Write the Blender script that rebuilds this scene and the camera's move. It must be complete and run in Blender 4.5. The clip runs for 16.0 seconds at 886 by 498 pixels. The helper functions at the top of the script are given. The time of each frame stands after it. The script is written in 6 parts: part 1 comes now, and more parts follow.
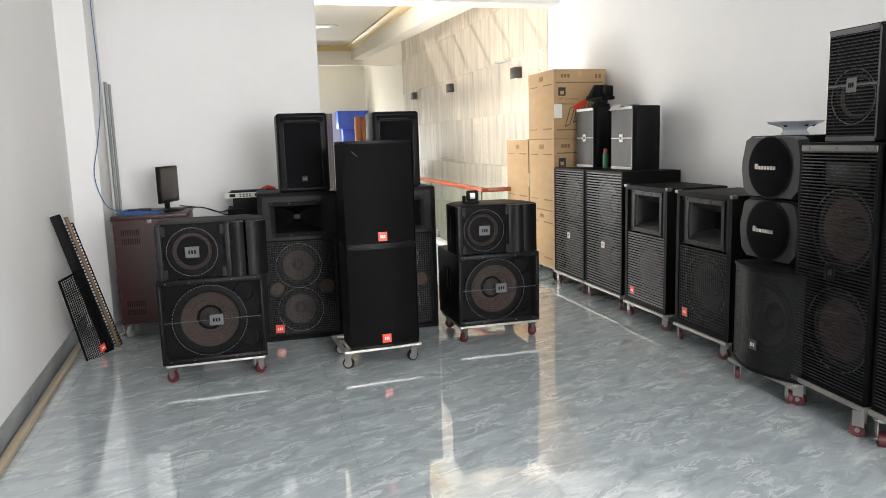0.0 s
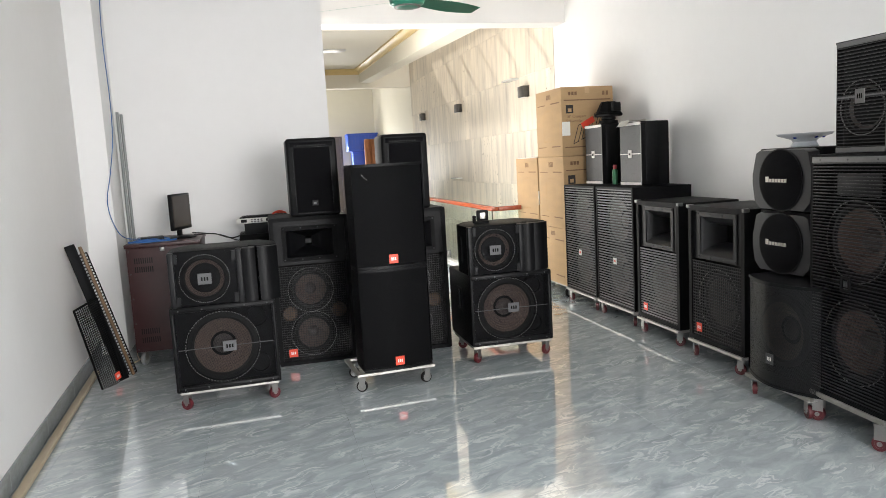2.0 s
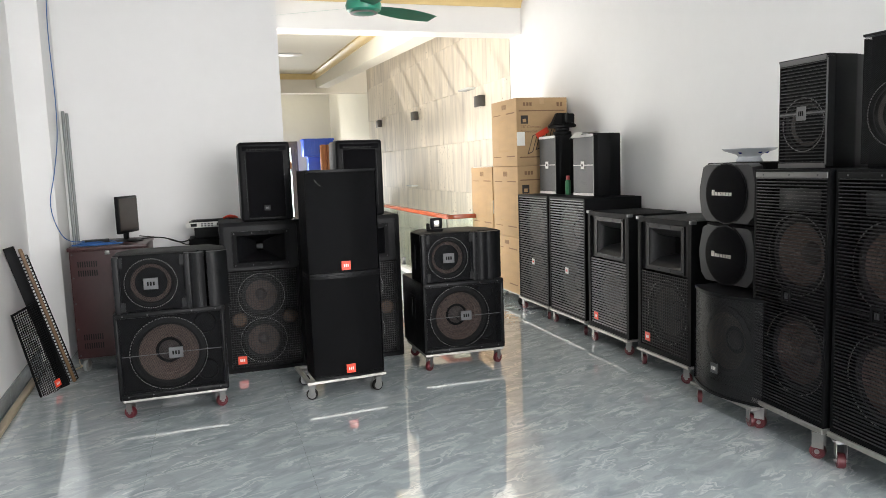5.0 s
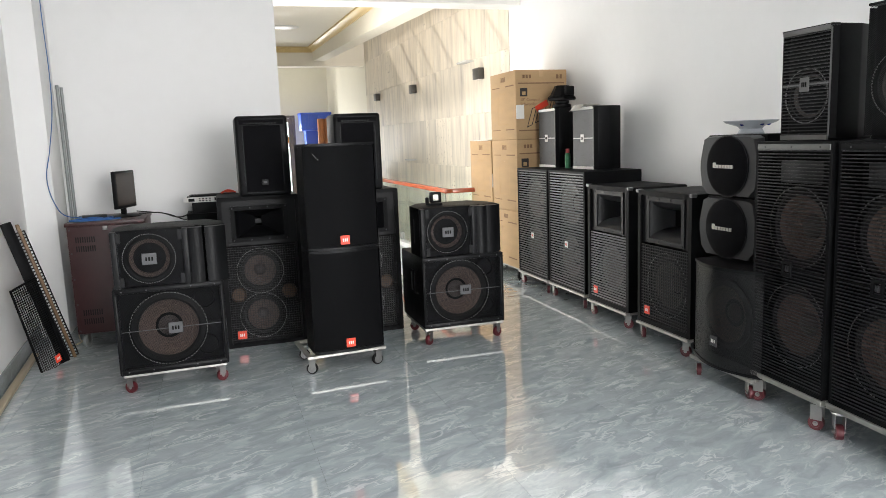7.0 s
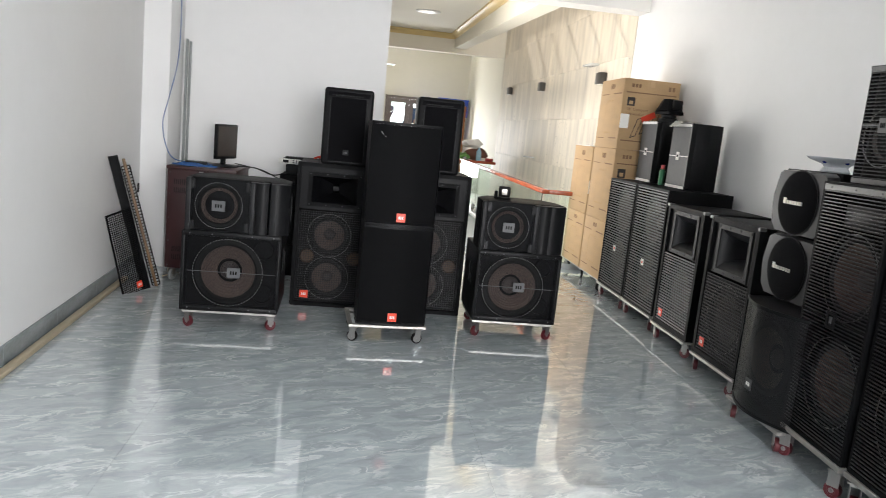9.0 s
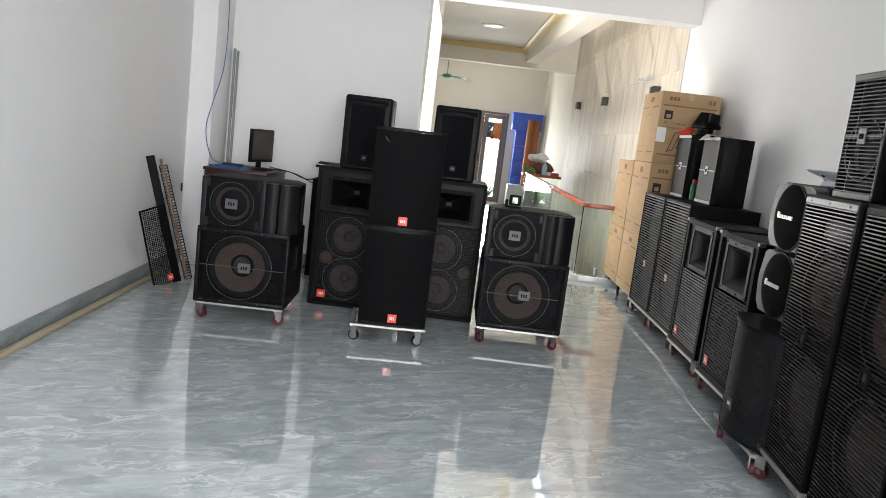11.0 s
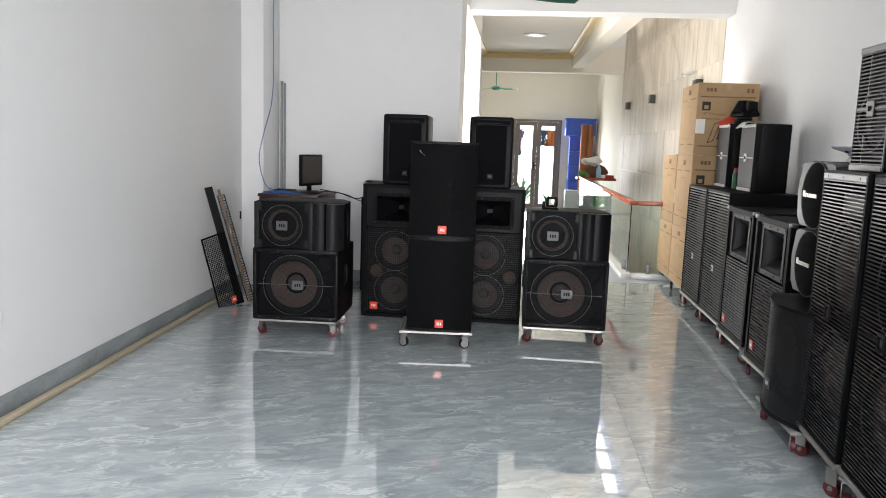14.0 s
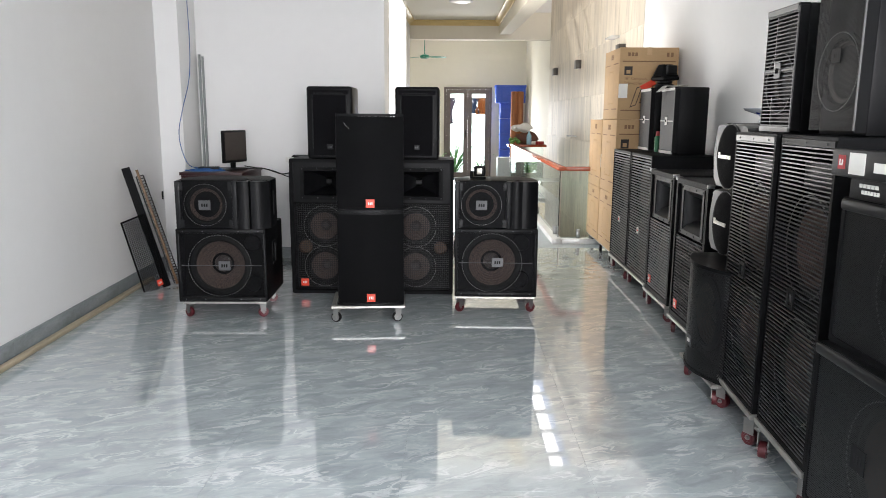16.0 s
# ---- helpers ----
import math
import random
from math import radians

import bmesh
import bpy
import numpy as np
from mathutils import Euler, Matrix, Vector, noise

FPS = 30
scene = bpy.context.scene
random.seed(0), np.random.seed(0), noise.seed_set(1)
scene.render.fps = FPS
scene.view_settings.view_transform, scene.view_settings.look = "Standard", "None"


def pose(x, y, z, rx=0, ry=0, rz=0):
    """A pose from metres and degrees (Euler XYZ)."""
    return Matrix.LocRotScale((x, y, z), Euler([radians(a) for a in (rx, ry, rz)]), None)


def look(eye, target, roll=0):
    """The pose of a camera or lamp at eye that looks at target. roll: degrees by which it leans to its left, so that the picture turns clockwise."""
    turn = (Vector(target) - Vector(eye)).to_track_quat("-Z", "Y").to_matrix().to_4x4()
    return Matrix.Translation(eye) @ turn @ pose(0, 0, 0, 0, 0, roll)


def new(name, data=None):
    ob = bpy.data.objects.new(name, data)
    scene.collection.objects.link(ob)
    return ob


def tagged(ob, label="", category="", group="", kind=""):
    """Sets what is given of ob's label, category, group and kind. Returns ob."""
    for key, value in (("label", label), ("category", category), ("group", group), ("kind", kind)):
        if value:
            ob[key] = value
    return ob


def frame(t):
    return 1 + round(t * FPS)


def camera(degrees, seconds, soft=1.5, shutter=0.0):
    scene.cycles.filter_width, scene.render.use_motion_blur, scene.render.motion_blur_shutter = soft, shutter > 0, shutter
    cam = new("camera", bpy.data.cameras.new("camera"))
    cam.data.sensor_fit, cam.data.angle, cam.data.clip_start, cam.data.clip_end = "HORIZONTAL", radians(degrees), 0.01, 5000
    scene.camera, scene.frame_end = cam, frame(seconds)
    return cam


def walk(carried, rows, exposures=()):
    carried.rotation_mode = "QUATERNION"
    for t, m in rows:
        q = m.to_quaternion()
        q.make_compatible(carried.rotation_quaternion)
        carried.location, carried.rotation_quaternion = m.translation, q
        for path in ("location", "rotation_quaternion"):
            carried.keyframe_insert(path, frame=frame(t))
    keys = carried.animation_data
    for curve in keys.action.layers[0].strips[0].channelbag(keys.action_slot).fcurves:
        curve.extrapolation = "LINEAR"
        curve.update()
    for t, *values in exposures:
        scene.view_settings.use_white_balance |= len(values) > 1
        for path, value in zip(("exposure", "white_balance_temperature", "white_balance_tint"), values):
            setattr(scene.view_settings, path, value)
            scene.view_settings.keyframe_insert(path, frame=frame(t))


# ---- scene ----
import itertools
cam = camera(63.1, 16.0, 0.5, 0.5)
PATH = [
    (0, (0.264, 0.08, 1.501), (0.769, 1.992, 1.203), -1.7),
    (0.5, (0.263, 0.078, 1.507), (0.764, 1.994, 1.23), -1.5),
    (1, (0.255, 0.087, 1.507), (0.728, 2.013, 1.248), -1.6),
    (1.5, (0.264, 0.084, 1.508), (0.728, 2.013, 1.258), -2.6),
    (2, (0.274, 0.081, 1.511), (0.75, 2.008, 1.267), -3.2),
    (2.5, (0.272, 0.075, 1.513), (0.776, 1.995, 1.27), -2.9),
    (3, (0.286, 0.07, 1.513), (0.819, 1.983, 1.277), -2.5),
    (3.5, (0.283, 0.074, 1.514), (0.847, 1.979, 1.281), -2.2),
    (4, (0.288, 0.073, 1.513), (0.88, 1.97, 1.286), -2.2),
    (6.5, (0.292, 0.098, 1.507), (0.885, 1.989, 1.238), -1.7),
    (7, (0.291, 0.099, 1.506), (0.885, 1.985, 1.207), -2.2),
    (7.5, (0.322, 0.09, 1.513), (0.9, 1.983, 1.223), -2.5),
    (8, (0.449, 0.018, 1.512), (0.947, 1.936, 1.244), 1.0),
    (8.5, (0.642, -0.076, 1.516), (1.002, 1.868, 1.21), 4.3),
    (9, (0.803, -0.063, 1.49), (1.043, 1.896, 1.167), 5.7),
    (9.5, (0.986, -0.025, 1.505), (1.112, 1.945, 1.188), 7.5),
    (9.7, (1.014, -0.05, 1.501), (1.123, 1.922, 1.185), 7.8),
    (11.8, (1.635, -0.248, 1.492), (1.512, 1.724, 1.182), 7.7),
    (12, (1.665, -0.278, 1.488), (1.503, 1.69, 1.172), 8.3),
    (12.5, (1.742, -0.329, 1.483), (1.462, 1.626, 1.167), 8.0),
    (13, (1.713, -0.352, 1.486), (1.465, 1.61, 1.191), 7.2),
    (13.5, (1.647, -0.354, 1.488), (1.445, 1.617, 1.213), 5.5),
    (14, (1.622, -0.374, 1.48), (1.421, 1.596, 1.198), 2.0),
    (14.5, (1.644, -0.369, 1.481), (1.481, 1.6, 1.17), 0.5),
    (15, (1.666, -0.35, 1.489), (1.562, 1.616, 1.137), 1.0),
    (15.5, (1.67, -0.356, 1.486), (1.615, 1.611, 1.125), 1.2),
    (16, (1.678, -0.349, 1.493), (1.651, 1.618, 1.133), 0.4),
]
walk(cam, [(t, look(eye, target, roll)) for t, eye, target, roll in PATH], [(0.0, 0.62, 6500, 12), (7.5, 0.61, 6400, 11), (9.5, 0.46, 6350, 12), (12.0, 0.28, 6300, 13), (13.5, 0.28, 6300, 13), (15.0, 0.47, 6300, 13), (16.0, 0.47, 6300, 13)])

# ---- light ----
world = bpy.data.worlds.new("sky")
scene.world = world
world.use_nodes = True
wn = world.node_tree.nodes
sky = wn.new("ShaderNodeTexSky")
sky.sky_type, sky.sun_disc = "NISHITA", False
sky.sun_elevation, sky.sun_rotation = radians(36), radians(-11)
world.node_tree.links.new(sky.outputs["Color"], wn["Background"].inputs["Color"])
wn["Background"].inputs["Strength"].default_value = 0.12

sun = new("sun", bpy.data.lights.new("sun", "SUN"))
sun.data.energy, sun.data.angle, sun.data.color = 4.0, radians(0.7), (1.0, 0.90, 0.75)
sun.matrix_world = look((3.0, 20.0, 12.0), (3.2, 19.0, 11.25))


def area_lamp(name, m, w, h, watts, color):
    ob = new(name, bpy.data.lights.new(name, "AREA"))
    ob.data.shape, ob.data.size, ob.data.size_y = "RECTANGLE", w, h
    ob.data.energy, ob.data.color = watts, color
    ob.matrix_world = m
    return ob


FRONT_WATTS, SHAFT_WATTS = 450, 52
area_lamp("shopfront_daylight", pose(2.35, -3.9, 1.75, 46, 0, 17), 2.5, 3.0, FRONT_WATTS, (1.0, 0.977, 0.952))
area_lamp("skylight_daylight", pose(3.45, 12.9, 5.12, 0, 0, 0), 0.8, 8.0, SHAFT_WATTS, (1.0, 0.91, 0.77))
area_lamp("back_door_daylight", pose(2.1, 22.75, 1.1, -104, 0, 0), 1.2, 2.0, 115, (1.0, 0.99, 0.95))
# added fill lamp, tilted up inside the bay to brighten its ceiling
area_lamp("side_window_daylight", pose(1.08, 9.22, 0.9, 0, -128, 0), 0.5, 2.7, 28, (1.0, 0.95, 0.86))


# ---- materials ----
def material(name, color=(0.5, 0.5, 0.5), rough=0.6, metal=0.0, spec=0.5, vary=0.0, scale=8.0, bump=0.0, bump_scale=200.0, stretch=(1, 1, 1), second=None):
    """A surface whose colour varies at two scales, with fine relief."""
    mat = bpy.data.materials.new(name)
    mat.use_nodes = True
    n, l = mat.node_tree.nodes, mat.node_tree.links
    b = n["Principled BSDF"]
    b.inputs["Base Color"].default_value = (*color, 1)
    b.inputs["Roughness"].default_value = rough
    b.inputs["Metallic"].default_value = metal
    b.inputs["Specular IOR Level"].default_value = spec
    tc = n.new("ShaderNodeTexCoord")
    mp = n.new("ShaderNodeMapping")
    mp.inputs["Scale"].default_value = stretch
    l.new(tc.outputs["Object"], mp.inputs["Vector"])
    if vary:
        a, c = n.new("ShaderNodeTexNoise"), n.new("ShaderNodeTexNoise")
        a.inputs["Scale"].default_value, a.inputs["Detail"].default_value = scale, 5
        c.inputs["Scale"].default_value, c.inputs["Detail"].default_value = scale * 9, 3
        l.new(mp.outputs[0], a.inputs["Vector"])
        l.new(mp.outputs[0], c.inputs["Vector"])
        add = n.new("ShaderNodeMath")
        add.operation = "ADD"
        half = n.new("ShaderNodeMath")
        half.operation, half.inputs[1].default_value = "MULTIPLY", 0.4
        l.new(c.outputs["Fac"], half.inputs[0])
        l.new(a.outputs["Fac"], add.inputs[0])
        l.new(half.outputs[0], add.inputs[1])
        ramp = n.new("ShaderNodeMapRange")
        ramp.inputs["From Min"].default_value, ramp.inputs["From Max"].default_value = 0.4, 1.0
        l.new(add.outputs[0], ramp.inputs["Value"])
        mix = n.new("ShaderNodeMix")
        mix.data_type = "RGBA"
        dark = second or tuple(v * (1 - vary) for v in color)
        mix.inputs["A"].default_value = (*dark, 1)
        mix.inputs["B"].default_value = (*[min(1, v * (1 + vary * 0.4)) for v in color], 1)
        l.new(ramp.outputs[0], mix.inputs["Factor"])
        l.new(mix.outputs["Result"], b.inputs["Base Color"])
        rr = n.new("ShaderNodeMapRange")
        rr.inputs["To Min"].default_value, rr.inputs["To Max"].default_value = max(0.02, rough * 0.8), min(1, rough * 1.25)
        l.new(a.outputs["Fac"], rr.inputs["Value"])
        l.new(rr.outputs[0], b.inputs["Roughness"])
    if bump:
        t = n.new("ShaderNodeTexNoise")
        t.inputs["Scale"].default_value, t.inputs["Detail"].default_value = bump_scale, 3
        l.new(mp.outputs[0], t.inputs["Vector"])
        bp = n.new("ShaderNodeBump")
        bp.inputs["Strength"].default_value, bp.inputs["Distance"].default_value = bump, 0.002
        l.new(t.outputs["Fac"], bp.inputs["Height"])
        l.new(bp.outputs[0], b.inputs["Normal"])
    return mat


def grille_material(name, color, pitch, hole, rough=0.45, metal=0.3, turn=45, spec=0.1):
    """Perforated sheet: round holes through a dark painted plate."""
    mat = material(name, color, rough, metal, spec=spec, vary=0.25, scale=5)
    n, l = mat.node_tree.nodes, mat.node_tree.links
    tc, sep, com = n.new("ShaderNodeTexCoord"), n.new("ShaderNodeSeparateXYZ"), n.new("ShaderNodeCombineXYZ")
    l.new(tc.outputs["Object"], sep.inputs[0])
    l.new(sep.outputs["X"], com.inputs["X"])
    l.new(sep.outputs["Z"], com.inputs["Y"])
    rot = n.new("ShaderNodeMapping")
    rot.inputs["Rotation"].default_value = (0, 0, radians(turn))
    l.new(com.outputs[0], rot.inputs["Vector"])
    v = n.new("ShaderNodeTexVoronoi")
    v.voronoi_dimensions = "2D"
    v.inputs["Scale"].default_value, v.inputs["Randomness"].default_value = 1 / pitch, 0
    l.new(rot.outputs[0], v.inputs["Vector"])
    less = n.new("ShaderNodeMath")
    less.operation, less.inputs[1].default_value = "LESS_THAN", hole
    l.new(v.outputs["Distance"], less.inputs[0])
    tr, mix = n.new("ShaderNodeBsdfTransparent"), n.new("ShaderNodeMixShader")
    l.new(less.outputs[0], mix.inputs[0])
    l.new(n["Principled BSDF"].outputs[0], mix.inputs[1])
    l.new(tr.outputs[0], mix.inputs[2])
    l.new(mix.outputs[0], n["Material Output"].inputs["Surface"])
    return mat


def marble_material():
    """Polished blue-grey porcelain with drifting pale veins."""
    mat = material("grey_marble_tile", rough=0.05)
    n, l = mat.node_tree.nodes, mat.node_tree.links
    b = n["Principled BSDF"]
    geo = n.new("ShaderNodeNewGeometry")
    info = n.new("ShaderNodeObjectInfo")
    shift = n.new("ShaderNodeVectorMath")
    shift.operation = "MULTIPLY_ADD"
    shift.inputs[1].default_value = (0.05, 0.03, 0.0)
    l.new(info.outputs["Random"], shift.inputs[0])
    l.new(geo.outputs["Position"], shift.inputs[2])
    mp = n.new("ShaderNodeMapping")
    mp.vector_type = "TEXTURE"
    mp.inputs["Rotation"].default_value, mp.inputs["Scale"].default_value = (0, 0, radians(20)), (1.05, 0.45, 1)
    l.new(shift.outputs[0], mp.inputs["Vector"])
    warp = n.new("ShaderNodeTexNoise")
    warp.inputs["Scale"].default_value, warp.inputs["Detail"].default_value = 4.5, 3
    l.new(mp.outputs[0], warp.inputs["Vector"])
    add = n.new("ShaderNodeVectorMath")
    add.operation = "MULTIPLY_ADD"
    add.inputs[1].default_value = (0.46, 0.46, 0)
    l.new(warp.outputs["Color"], add.inputs[0])
    l.new(mp.outputs[0], add.inputs[2])
    cloud = n.new("ShaderNodeTexNoise")
    cloud.inputs["Scale"].default_value, cloud.inputs["Detail"].default_value, cloud.inputs["Roughness"].default_value = 5.0, 6, 0.6
    l.new(add.outputs[0], cloud.inputs["Vector"])
    ramp = n.new("ShaderNodeValToRGB")
    e = ramp.color_ramp.elements
    e[0].position, e[0].color = 0.30, (0.325, 0.377, 0.398, 1)
    e[1].position, e[1].color = 0.72, (0.53, 0.588, 0.607, 1)
    l.new(cloud.outputs["Fac"], ramp.inputs[0])
    vein = n.new("ShaderNodeTexNoise")
    vein.inputs["Scale"].default_value, vein.inputs["Detail"].default_value = 7.0, 4
    l.new(add.outputs[0], vein.inputs["Vector"])
    off = n.new("ShaderNodeMath")
    off.operation, off.inputs[1].default_value = "SUBTRACT", 0.56
    l.new(vein.outputs["Fac"], off.inputs[0])
    ridge = n.new("ShaderNodeMath")
    ridge.operation = "ABSOLUTE"
    l.new(off.outputs[0], ridge.inputs[0])
    thin = n.new("ShaderNodeMapRange")
    thin.inputs["From Min"].default_value, thin.inputs["From Max"].default_value = 0.0, 0.07
    thin.inputs["To Min"].default_value, thin.inputs["To Max"].default_value = 0.66, 0.0
    l.new(ridge.outputs[0], thin.inputs["Value"])
    patch = n.new("ShaderNodeTexNoise")
    patch.inputs["Scale"].default_value, patch.inputs["Detail"].default_value = 3.2, 2
    l.new(mp.outputs[0], patch.inputs["Vector"])
    gate = n.new("ShaderNodeMapRange")
    gate.inputs["From Min"].default_value, gate.inputs["From Max"].default_value = 0.40, 0.62
    l.new(patch.outputs["Fac"], gate.inputs["Value"])
    wisp = n.new("ShaderNodeMath")
    wisp.operation = "MULTIPLY"
    l.new(thin.outputs[0], wisp.inputs[0])
    l.new(gate.outputs[0], wisp.inputs[1])
    streak = n.new("ShaderNodeMix")
    streak.data_type = "RGBA"
    streak.inputs["B"].default_value = (0.80, 0.84, 0.85, 1)
    l.new(wisp.outputs[0], streak.inputs["Factor"])
    l.new(ramp.outputs[0], streak.inputs["A"])
    l.new(streak.outputs["Result"], b.inputs["Base Color"])
    wob = n.new("ShaderNodeTexNoise")
    wob.inputs["Scale"].default_value, wob.inputs["Detail"].default_value = 5.0, 1
    l.new(geo.outputs["Position"], wob.inputs["Vector"])
    bp = n.new("ShaderNodeBump")
    bp.inputs["Strength"].default_value, bp.inputs["Distance"].default_value = 0.035, 0.004
    l.new(wob.outputs["Fac"], bp.inputs["Height"])
    l.new(bp.outputs[0], b.inputs["Normal"])
    b.inputs["Specular IOR Level"].default_value = 0.5
    b.inputs["Coat Weight"].default_value, b.inputs["Coat Roughness"].default_value, b.inputs["Coat IOR"].default_value = 1.0, 0.01, 1.8
    l.new(bp.outputs[0], b.inputs["Coat Normal"])
    return mat


def stone_material():
    """Pale honed stone with upright grey and ochre streaks and dark pits."""
    mat = material("streaked_stone", rough=0.55)
    n, l = mat.node_tree.nodes, mat.node_tree.links
    b = n["Principled BSDF"]
    geo, info = n.new("ShaderNodeNewGeometry"), n.new("ShaderNodeObjectInfo")
    shift = n.new("ShaderNodeVectorMath")
    shift.operation = "MULTIPLY_ADD"
    shift.inputs[1].default_value = (0.0, 9.0, 17.0)
    l.new(info.outputs["Random"], shift.inputs[0])
    l.new(geo.outputs["Position"], shift.inputs[2])
    mp = n.new("ShaderNodeMapping")
    mp.inputs["Scale"].default_value = (1, 6.0, 0.7)
    l.new(shift.outputs[0], mp.inputs["Vector"])
    a = n.new("ShaderNodeTexNoise")
    a.inputs["Scale"].default_value, a.inputs["Detail"].default_value, a.inputs["Roughness"].default_value = 1.3, 7, 0.6
    l.new(mp.outputs[0], a.inputs["Vector"])
    ramp = n.new("ShaderNodeValToRGB")
    e = ramp.color_ramp.elements
    e[0].position, e[0].color = 0.25, (0.36, 0.33, 0.285, 1)
    e[1].position, e[1].color = 0.74, (0.70, 0.635, 0.525, 1)
    m1 = e.new(0.42)
    m1.color = (0.55, 0.50, 0.425, 1)
    m2 = e.new(0.54)
    m2.color = (0.64, 0.58, 0.48, 1)
    l.new(a.outputs["Fac"], ramp.inputs[0])
    pit = n.new("ShaderNodeTexNoise")
    pit.inputs["Scale"].default_value, pit.inputs["Detail"].default_value = 26, 2
    l.new(shift.outputs[0], pit.inputs["Vector"])
    gate = n.new("ShaderNodeMapRange")
    gate.inputs["From Min"].default_value, gate.inputs["From Max"].default_value = 0.65, 0.70
    l.new(pit.outputs["Fac"], gate.inputs["Value"])
    mix = n.new("ShaderNodeMix")
    mix.data_type = "RGBA"
    mix.inputs["B"].default_value = (0.12, 0.10, 0.08, 1)
    l.new(ramp.outputs[0], mix.inputs["A"])
    some = n.new("ShaderNodeMath")
    some.operation, some.inputs[1].default_value = "GREATER_THAN", 0.72
    l.new(info.outputs["Random"], some.inputs[0])
    both = n.new("ShaderNodeMath")
    both.operation = "MULTIPLY"
    l.new(some.outputs[0], both.inputs[0])
    l.new(gate.outputs[0], both.inputs[1])
    l.new(both.outputs[0], mix.inputs["Factor"])
    tone = n.new("ShaderNodeMapRange")
    tone.inputs["To Min"].default_value, tone.inputs["To Max"].default_value = 0.84, 1.06
    l.new(info.outputs["Random"], tone.inputs["Value"])
    mul = n.new("ShaderNodeVectorMath")
    mul.operation = "SCALE"
    l.new(mix.outputs["Result"], mul.inputs[0])
    l.new(tone.outputs[0], mul.inputs["Scale"])
    l.new(mul.outputs[0], b.inputs["Base Color"])
    bp = n.new("ShaderNodeBump")
    bp.inputs["Strength"].default_value, bp.inputs["Distance"].default_value = 0.4, 0.003
    l.new(a.outputs["Fac"], bp.inputs["Height"])
    l.new(bp.outputs[0], b.inputs["Normal"])
    return mat


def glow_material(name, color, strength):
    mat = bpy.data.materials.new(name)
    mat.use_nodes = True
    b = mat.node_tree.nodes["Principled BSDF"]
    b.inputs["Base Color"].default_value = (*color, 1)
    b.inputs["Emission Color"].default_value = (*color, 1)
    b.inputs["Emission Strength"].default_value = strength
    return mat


def glass_material():
    mat = bpy.data.materials.new("greenish_glass")
    mat.use_nodes = True
    b = mat.node_tree.nodes["Principled BSDF"]
    b.inputs["Base Color"].default_value = (0.86, 0.95, 0.92, 1)
    b.inputs["Transmission Weight"].default_value = 1.0
    b.inputs["Roughness"].default_value, b.inputs["IOR"].default_value = 0.01, 1.12
    return mat


